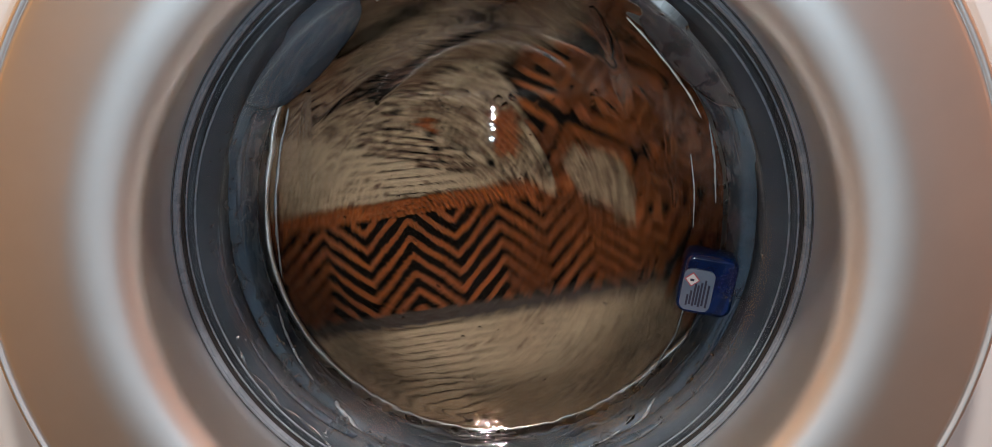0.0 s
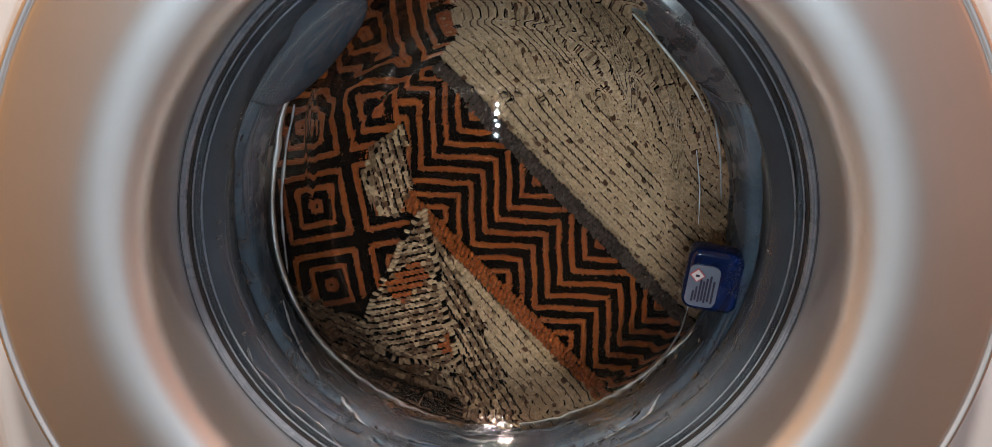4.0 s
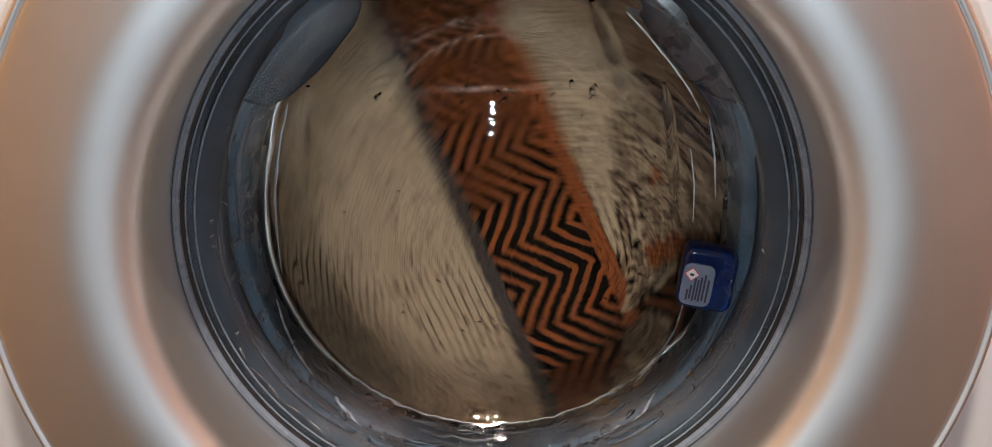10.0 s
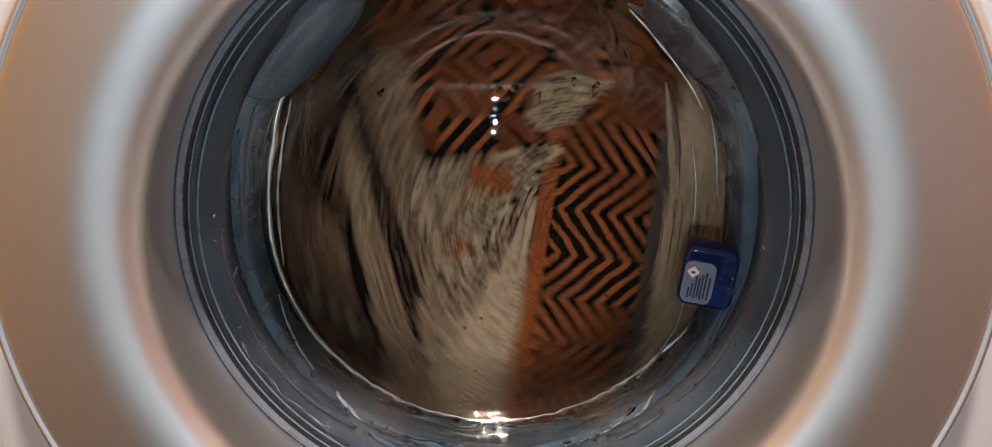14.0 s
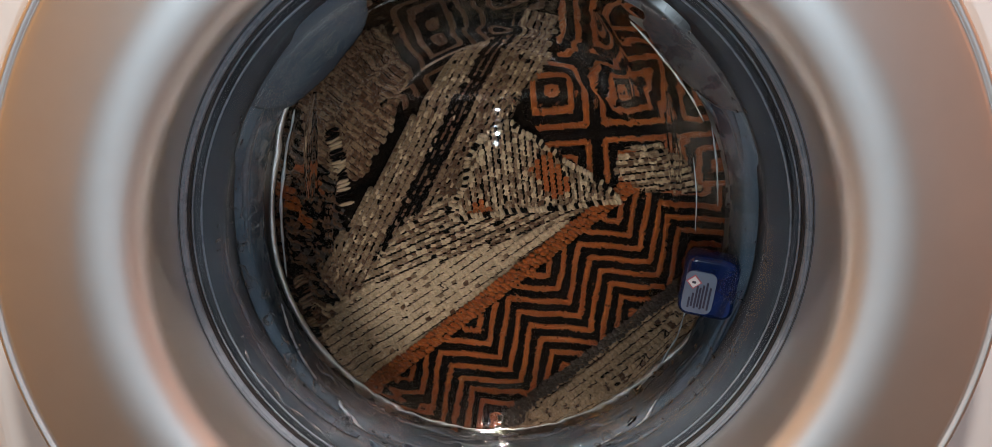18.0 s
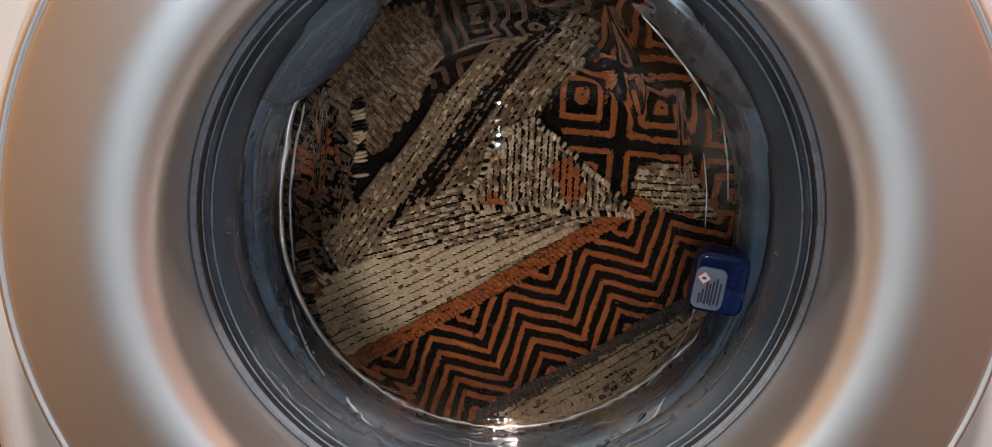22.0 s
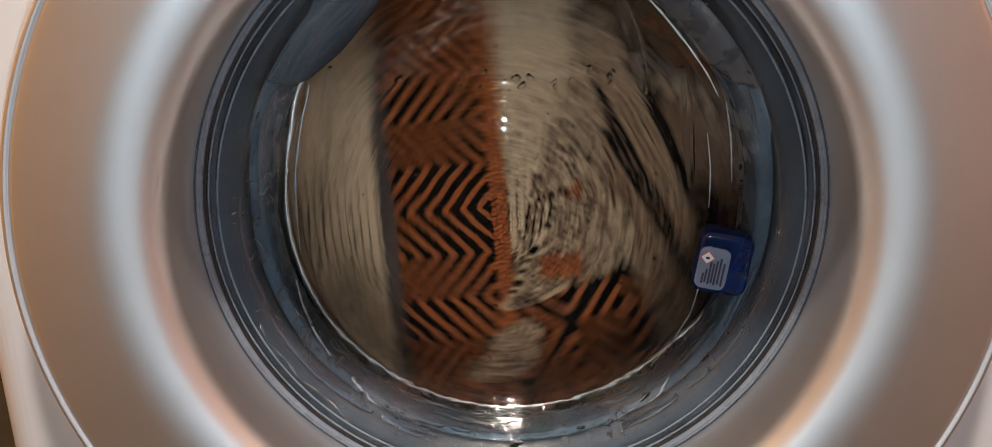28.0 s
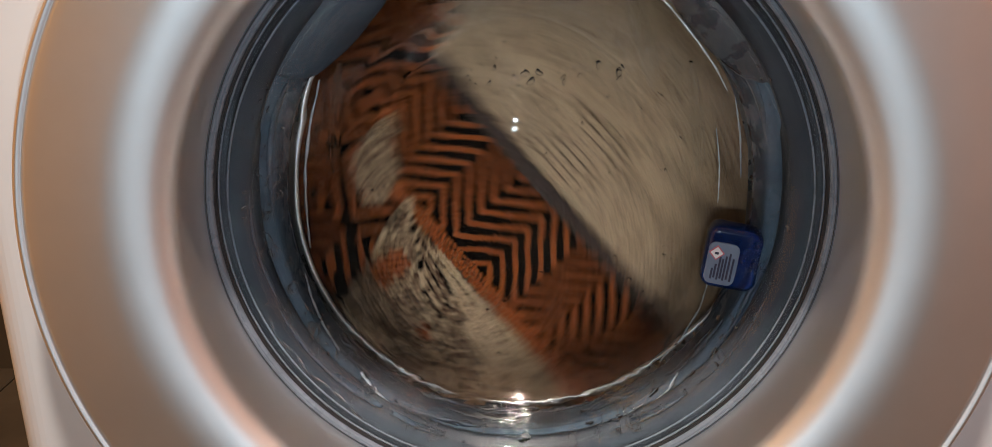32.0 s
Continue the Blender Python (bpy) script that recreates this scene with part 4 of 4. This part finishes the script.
def drop_mesh(bm, a, r, size, stretch, turn, rng):
    """A flat bead of water that sits on the hollow side of the glass."""
    y = ripple(r, bowl_point(r), a)[1]
    slope = (bowl_point(r + 0.001) - bowl_point(r - 0.001)) / 0.002
    normal = Vector((-slope * math.cos(a) * -1, -1, -slope * math.sin(a) * -1)).normalized()
    at = Vector((r * math.cos(a), y, r * math.sin(a) - SHEAR * (y - 0.07)))
    frame_m = normal.to_track_quat("Z", "Y").to_matrix()
    n = 18
    prev = None
    high = min(size * 0.22, 0.00026)
    ph = [rng.uniform(0, math.tau) for _ in range(3)]
    tip = bm.verts.new(at + frame_m @ Vector((0, 0, high)))
    for w, z in ((0.55, 1.0), (0.84, 0.92), (0.95, 0.6), (1.0, 0.0)):
        ring = []
        for i in range(n):
            t = math.tau * i / n
            lump = 1 + 0.20 * math.sin(2 * t + ph[0]) + 0.14 * math.sin(3 * t + ph[1]) + 0.08 * math.sin(5 * t + ph[2])
            p = Vector((math.cos(t) * size * w * lump, math.sin(t) * size * w * stretch * lump, 0.00008 + high * z))
            ring.append(bm.verts.new(at + frame_m @ (Matrix.Rotation(turn, 3, "Z") @ p)))
        for i in range(n):
            j = (i + 1) % n
            bm.faces.new((tip, ring[i], ring[j]) if prev is None else (prev[i], ring[i], ring[j], prev[j]))
        prev = ring
    bm.faces.new(prev[::-1])


def puddle_edge(bm, a, r, size, span, rng):
    """The raised edge of a thin sheet of water on the glass: a fine bead along an uneven open loop."""
    ph = [rng.uniform(0, math.tau) for _ in range(3)]
    start, n, rows = rng.uniform(0, math.tau), 26, []
    pts = []
    for i in range(n + 1):
        t = start + span * i / n
        d = size * (1 + 0.26 * math.sin(2 * t + ph[0]) + 0.16 * math.sin(3 * t + ph[1]) + 0.10 * math.sin(7 * t + ph[2]))
        x, z = r * math.cos(a) + d * 0.8 * math.cos(t), r * math.sin(a) + d * 1.25 * math.sin(t)
        q, b = math.hypot(x, z), math.atan2(z, x)
        y = ripple(q, bowl_point(q), b)[1]
        pts.append(Vector((x, y - 0.0002, z - SHEAR * (y - 0.07))))
    for i, p in enumerate(pts):
        way = (pts[min(i + 1, n)] - pts[max(i - 1, 0)]).normalized()
        side = way.cross(Vector((0, 1, 0))).normalized()
        m = 0.00075 * (0.5 + 0.5 * math.sin(math.pi * (i + 0.3) / (n + 0.6)))
        rows.append([bm.verts.new(p + side * m * math.cos(math.tau * k / 6) + Vector((0, -m, 0)) * math.sin(math.tau * k / 6)) for k in range(6)])
    for p, q in zip(rows, rows[1:]):
        for k in range(6):
            bm.faces.new((p[k], p[(k + 1) % 6], q[(k + 1) % 6], q[k]))
    bm.faces.new(rows[0])
    bm.faces.new(rows[-1])


def water_drops():
    rng = random.Random(5)
    bm = bmesh.new()
    spots = []
    large, small = (0.0016, 0.0021, 0.0027, 0.0034), (0.0005, 0.0006, 0.0008, 0.0011)
    for count, lo, hi, r0, r1, sizes in ((7, 236, 330, 0.142, 0.152, large), (60, 150, 232, 0.140, 0.162, small),
                                         (70, 232, 335, 0.134, 0.158, small), (30, -30, 60, 0.142, 0.160, small)):
        for _ in range(count):
            spots.append((radians(rng.uniform(lo, hi)), rng.uniform(r0, r1), rng.choice(sizes)))
    for _ in range(60):                                          # strewn over the deep face
        spots.append((rng.uniform(0, math.tau), 0.125 * math.sqrt(rng.uniform(0.05, 1)), rng.choice(small)))
    for _ in range(22):                                          # a row of beads across the upper part
        x, z = rng.uniform(-0.075, 0.08), rng.gauss(0.083, 0.004)
        spots.append((math.atan2(z, x), math.hypot(x, z), rng.choice((0.0008, 0.0012, 0.0018, 0.0024))))
    for count, lo, hi, r0, r1 in ((26, 164, 226, 0.143, 0.155), (16, 228, 268, 0.146, 0.158), (16, 272, 322, 0.146, 0.157), (6, 322, 350, 0.148, 0.158)):
        for _ in range(count):
            puddle_edge(bm, radians(rng.uniform(lo, hi)), rng.uniform(r0, r1), rng.uniform(0.0014, 0.0034), rng.uniform(2.6, 5.6), rng)
    for a, r, size in spots:
        drop_mesh(bm, a, r, size, rng.uniform(0.7, 1.7), rng.uniform(0, 3.14), rng)
    bmesh.ops.recalc_face_normals(bm, faces=bm.faces)
    ob = tagged(part("water_drops", bm, M_WATER), "small clear water drops clinging to the wet glass", "water", kind="stuff")
    ob.visible_shadow = False


def runnel(points, width, height):
    """A trickle of water down the glass: a half round strip along (angle, radius) points."""
    bm = bmesh.new()
    dense = []
    for (a0, r0), (a1, r1) in zip(points, points[1:]):
        for k in range(8):
            dense.append((a0 + (a1 - a0) * k / 8, r0 + (r1 - r0) * k / 8))
    rows = []
    centre = []
    for a, r in dense:
        y = ripple(r, bowl_point(r), radians(a))[1]
        centre.append(Vector((r * math.cos(radians(a)), y, r * math.sin(radians(a)) - SHEAR * (y - 0.07))))
    for i, p in enumerate(centre):
        q = centre[min(i + 1, len(centre) - 1)] - centre[max(i - 1, 0)]
        a, r = dense[i]
        slope = (bowl_point(r + 0.001) - bowl_point(r - 0.001)) / 0.002
        nrm = Vector((slope * math.cos(radians(a)), -1, slope * math.sin(radians(a)))).normalized()
        side = q.cross(nrm).normalized()
        w = width * (0.55 + 0.45 * math.sin(i * 0.7)) * min(1, i / 4 + 0.2, (len(centre) - 1 - i) / 4 + 0.2)
        rows.append([bm.verts.new(p + side * w * math.cos(t) + nrm * (height * math.sin(t) + 0.00008)) for t in (math.pi, 2.5, 1.9, 1.2, 0.6, 0)])
    for a, b in zip(rows, rows[1:]):
        for i in range(6):
            bm.faces.new((a[i], a[(i + 1) % 6], b[(i + 1) % 6], b[i]))
    bm.faces.new(rows[0])
    bm.faces.new(rows[-1][::-1])
    bmesh.ops.recalc_face_normals(bm, faces=bm.faces)
    ob = tagged(part("water_trickle", bm, M_WATER), "thin trickle of water running down the glass", "water", group="trickles on the glass")
    ob.visible_shadow = False


def trickle(a0, a1, r0, r1, width, height):
    runnel([(a0 + (a1 - a0) * k / 7, r0 + (r1 - r0) * k / 7 + rng.uniform(-0.002, 0.002)) for k in range(8)], width, height)


water_drops()
rng = random.Random(8)
trickle(203, 238, 0.1635, 0.1630, 0.0009, 0.0006)


# ---- what moves ----
def tumble(turn, x, z):
    """The garment's pose: turned in the leaning plane of the drum, its middle x and z from the drum's middle."""
    lean = Matrix(((1, 0, 0), (0, math.sin(radians(TILT)), -math.cos(radians(TILT))), (0, math.cos(radians(TILT)), math.sin(radians(TILT))))).to_4x4()
    return Matrix.Translation((0, 0.178, -0.026)) @ lean @ pose(x, z, 0, 0, 0, turn)


def motions():
    walk(garment, [(t, tumble(turn, x, z)) for t, turn, x, z in (
        (0.00, -82.3, -0.0211, 0.0025), (0.10, -109.7, -0.0194, -0.0110), (0.20, -146.3, -0.0253, -0.0174), (0.30, -178.4, -0.0304, -0.0146),
        (0.40, -208.1, -0.0364, -0.0056), (0.50, -236.5, -0.0296, 0.0004), (0.60, -265.5, -0.0209, 0.0023), (0.70, -296.0, -0.0173, -0.0110),
        (0.80, -329.0, -0.0141, -0.0130), (0.90, -362.8, -0.0138, -0.0173), (1.00, -375.2, -0.0222, -0.0170), (1.10, -377.9, -0.0269, -0.0153),
        (1.30, -372.7, -0.0203, -0.0181), (1.50, -366.4, -0.0154, -0.0191), (2.00, -335.6, -0.0009, -0.0209), (2.50, -318.6, 0.0046, -0.0253),
        (3.00, -316.5, 0.0046, -0.0253), (3.50, -316.5, 0.0046, -0.0253), (5.60, -316.5, 0.0046, -0.0253), (6.00, -316.5, 0.0046, -0.0253),
        (6.30, -318.5, -0.0019, -0.0176), (6.60, -330.6, -0.0092, -0.0098), (6.80, -361.3, -0.0181, -0.0156), (6.90, -370.3, -0.0281, -0.0142),
        (7.00, -385.4, -0.0284, -0.0113), (7.10, -382.3, -0.0264, -0.0126), (7.20, -361.3, -0.0224, -0.0143), (7.30, -337.5, -0.0027, -0.0178),
        (7.40, -303.0, 0.0071, -0.0061), (7.50, -262.3, 0.0425, -0.0195), (7.60, -215.2, 0.0477, -0.0213), (7.70, -176.0, 0.0369, -0.0178),
        (7.80, -133.1, 0.0270, -0.0339), (7.90, -89.5, 0.0439, -0.0346), (8.00, -62.4, 0.0452, -0.0303), (8.17, -3.1, 0.0460, -0.0175),
        (8.33, 56.1, 0.0411, -0.0168), (8.50, 115.5, 0.0437, -0.0359), (8.60, 144.9, 0.0529, -0.0331), (8.70, 172.2, 0.0594, -0.0267),
        (8.80, 193.8, 0.0515, -0.0224), (8.90, 218.0, 0.0308, -0.0354), (9.00, 256.0, 0.0402, -0.0644), (9.10, 278.8, 0.0522, -0.0373),
        (9.20, 306.2, 0.0558, -0.0259), (9.30, 342.7, 0.0577, -0.0170), (9.40, 371.9, 0.0498, -0.0120), (9.50, 403.6, 0.0409, -0.0155),
        (9.60, 447.3, 0.0408, -0.0379), (9.70, 474.8, 0.0523, -0.0356), (9.80, 508.1, 0.0621, -0.0255), (9.90, 537.1, 0.0581, -0.0126),
        (10.00, 562.8, 0.0488, -0.0066), (10.17, 607.2, 0.0363, -0.0108), (10.33, 651.5, 0.0319, -0.0200), (10.50, 695.9, 0.0427, -0.0351),
        (10.67, 752.7, 0.0540, -0.0365), (10.83, 809.6, 0.0688, -0.0216), (11.00, 866.4, 0.0712, -0.0040), (11.17, 913.8, 0.0425, 0.0050),
        (11.33, 961.3, 0.0257, -0.0273), (11.50, 1008.7, 0.0252, -0.0457), (11.67, 1067.4, 0.0343, -0.0405), (11.83, 1126.2, 0.0532, -0.0430),
        (12.00, 1186.9, 0.0601, -0.0602), (12.17, 1236.4, 0.0532, -0.0206), (12.33, 1287.9, 0.0421, -0.0131), (12.50, 1339.4, 0.0346, -0.0321),
        (12.67, 1388.7, 0.0372, -0.0166), (12.83, 1437.9, 0.0365, -0.0110), (13.00, 1487.1, 0.0247, 0.0072), (13.17, 1539.4, 0.0373, -0.0145),
        (13.33, 1591.5, 0.0458, -0.0154), (13.50, 1643.8, 0.0572, -0.0074), (13.67, 1692.8, 0.0422, -0.0082), (13.83, 1741.9, 0.0361, -0.0137),
        (14.00, 1790.8, 0.0469, -0.0179), (14.17, 1847.6, 0.0512, -0.0264), (14.33, 1904.2, 0.0579, -0.0189), (14.50, 1960.9, 0.0671, -0.0172),
        (14.67, 2012.2, 0.0550, -0.0145), (14.83, 2063.7, 0.0473, -0.0181), (15.00, 2115.1, 0.0465, -0.0219), (15.17, 2166.5, 0.0485, -0.0209),
        (15.33, 2217.8, 0.0477, -0.0161), (15.50, 2269.3, 0.0422, -0.0127), (15.67, 2320.7, 0.0396, -0.0143), (15.83, 2372.1, 0.0409, -0.0188),
        (16.00, 2423.4, 0.0475, -0.0209), (16.17, 2474.9, 0.0549, -0.0157), (16.33, 2526.3, 0.0560, -0.0052), (16.50, 2577.7, 0.0486, 0.0037),
        (16.60, 2613.8, 0.0357, -0.0207), (16.70, 2647.3, 0.0421, -0.0287), (16.80, 2681.5, 0.0481, -0.0268), (16.90, 2702.7, 0.0423, -0.0247),
        (17.00, 2742.1, 0.0462, -0.0046), (17.10, 2766.6, 0.0407, -0.0398), (17.20, 2797.3, 0.0532, -0.0449), (17.30, 2814.1, 0.0564, -0.0312),
        (17.40, 2833.3, 0.0526, -0.0397), (17.50, 2840.1, 0.0485, -0.0335), (17.60, 2839.6, 0.0466, -0.0329), (17.80, 2830.0, 0.0445, -0.0344),
        (18.00, 2827.7, 0.0404, -0.0313), (18.60, 2821.6, 0.0370, -0.0345), (19.00, 2820.3, 0.0360, -0.0352), (20.00, 2819.0, 0.0358, -0.0362),
        (22.00, 2818.9, 0.0358, -0.0362), (22.20, 2818.5, 0.0391, -0.0373), (22.40, 2822.8, 0.0424, -0.0381), (22.60, 2840.3, 0.0462, -0.0338),
        (22.70, 2859.9, 0.0431, -0.0270), (22.80, 2880.5, 0.0476, -0.0227), (22.90, 2887.4, 0.0473, -0.0198), (23.00, 2888.4, 0.0385, 0.0010),
        (23.10, 2876.0, 0.0317, -0.0233), (23.20, 2842.0, 0.0185, -0.0218), (23.30, 2806.3, 0.0078, -0.0279), (23.40, 2762.9, -0.0065, -0.0324),
        (23.50, 2721.5, -0.0376, -0.0217), (23.60, 2680.3, -0.0368, -0.0073), (23.70, 2634.0, -0.0244, 0.0022), (23.80, 2603.0, -0.0155, -0.0191),
        (23.90, 2556.4, -0.0044, -0.0124), (24.00, 2527.7, -0.0283, -0.0268), (24.10, 2493.6, -0.0358, -0.0170), (24.20, 2459.6, -0.0292, -0.0157),
        (24.30, 2429.3, -0.0276, -0.0183), (24.40, 2394.5, -0.0344, -0.0236), (24.50, 2353.9, -0.0353, -0.0134), (24.60, 2329.2, -0.0362, -0.0079),
        (24.70, 2295.8, -0.0280, -0.0037), (24.80, 2270.5, -0.0181, -0.0169), (24.90, 2233.2, -0.0226, -0.0239), (25.00, 2195.0, -0.0099, -0.0325),
        (25.10, 2162.2, -0.0281, -0.0157), (25.20, 2138.8, -0.0323, -0.0115), (25.30, 2109.5, -0.0229, -0.0150), (25.40, 2073.5, -0.0227, -0.0233),
        (25.50, 2041.0, -0.0313, -0.0277), (25.67, 1989.5, -0.0292, -0.0221), (25.83, 1938.2, -0.0250, -0.0188), (26.00, 1886.8, -0.0209, -0.0190),
        (26.17, 1835.5, -0.0200, -0.0216), (26.33, 1784.1, -0.0230, -0.0228), (26.50, 1732.8, -0.0270, -0.0198), (26.67, 1681.4, -0.0314, -0.0137),
        (26.83, 1630.1, -0.0297, -0.0071), (27.00, 1578.6, -0.0238, -0.0055), (27.17, 1527.2, -0.0200, -0.0110), (27.33, 1475.9, -0.0240, -0.0194),
        (27.50, 1424.5, -0.0363, -0.0233), (27.60, 1391.8, -0.0365, -0.0164), (27.70, 1364.0, -0.0352, -0.0118), (27.80, 1338.1, -0.0334, -0.0079),
        (27.90, 1299.2, -0.0379, -0.0104), (28.00, 1264.6, -0.0246, -0.0057), (28.10, 1230.9, -0.0298, 0.0040), (28.20, 1201.1, -0.0247, 0.0102),
        (28.30, 1178.7, -0.0169, 0.0071), (28.40, 1147.9, -0.0158, -0.0149), (28.50, 1108.5, -0.0209, -0.0176), (28.60, 1080.5, -0.0282, -0.0150),
        (28.70, 1057.9, -0.0351, -0.0066), (28.80, 1025.5, -0.0268, 0.0017), (28.90, 996.8, -0.0160, 0.0057), (29.00, 965.1, -0.0058, -0.0231),
        (29.17, 915.3, -0.0109, -0.0209), (29.33, 865.6, -0.0186, -0.0206), (29.50, 815.8, -0.0259, -0.0012), (29.67, 763.8, -0.0263, -0.0116),
        (29.83, 711.9, -0.0260, -0.0100), (30.00, 660.0, -0.0280, -0.0006), (30.17, 606.6, -0.0242, -0.0066), (30.33, 553.2, -0.0212, -0.0076),
        (30.50, 499.9, -0.0292, -0.0047), (30.60, 463.2, -0.0207, -0.0054), (30.70, 431.6, -0.0177, -0.0130), (30.80, 390.2, -0.0151, -0.0142),
        (30.90, 366.3, -0.0283, -0.0186), (31.00, 339.1, -0.0410, -0.0110), (31.10, 311.6, -0.0399, 0.0014), (31.20, 285.2, -0.0307, 0.0094),
        (31.30, 256.2, -0.0181, 0.0067), (31.40, 220.3, -0.0170, -0.0095), (31.50, 186.4, -0.0142, -0.0129), (31.60, 167.2, -0.0306, -0.0124),
        (31.70, 133.9, -0.0317, -0.0040), (31.80, 103.7, -0.0239, -0.0040), (31.90, 75.6, -0.0222, -0.0209), (32.00, 40.9, -0.0211, -0.0344),
    )])


motions()
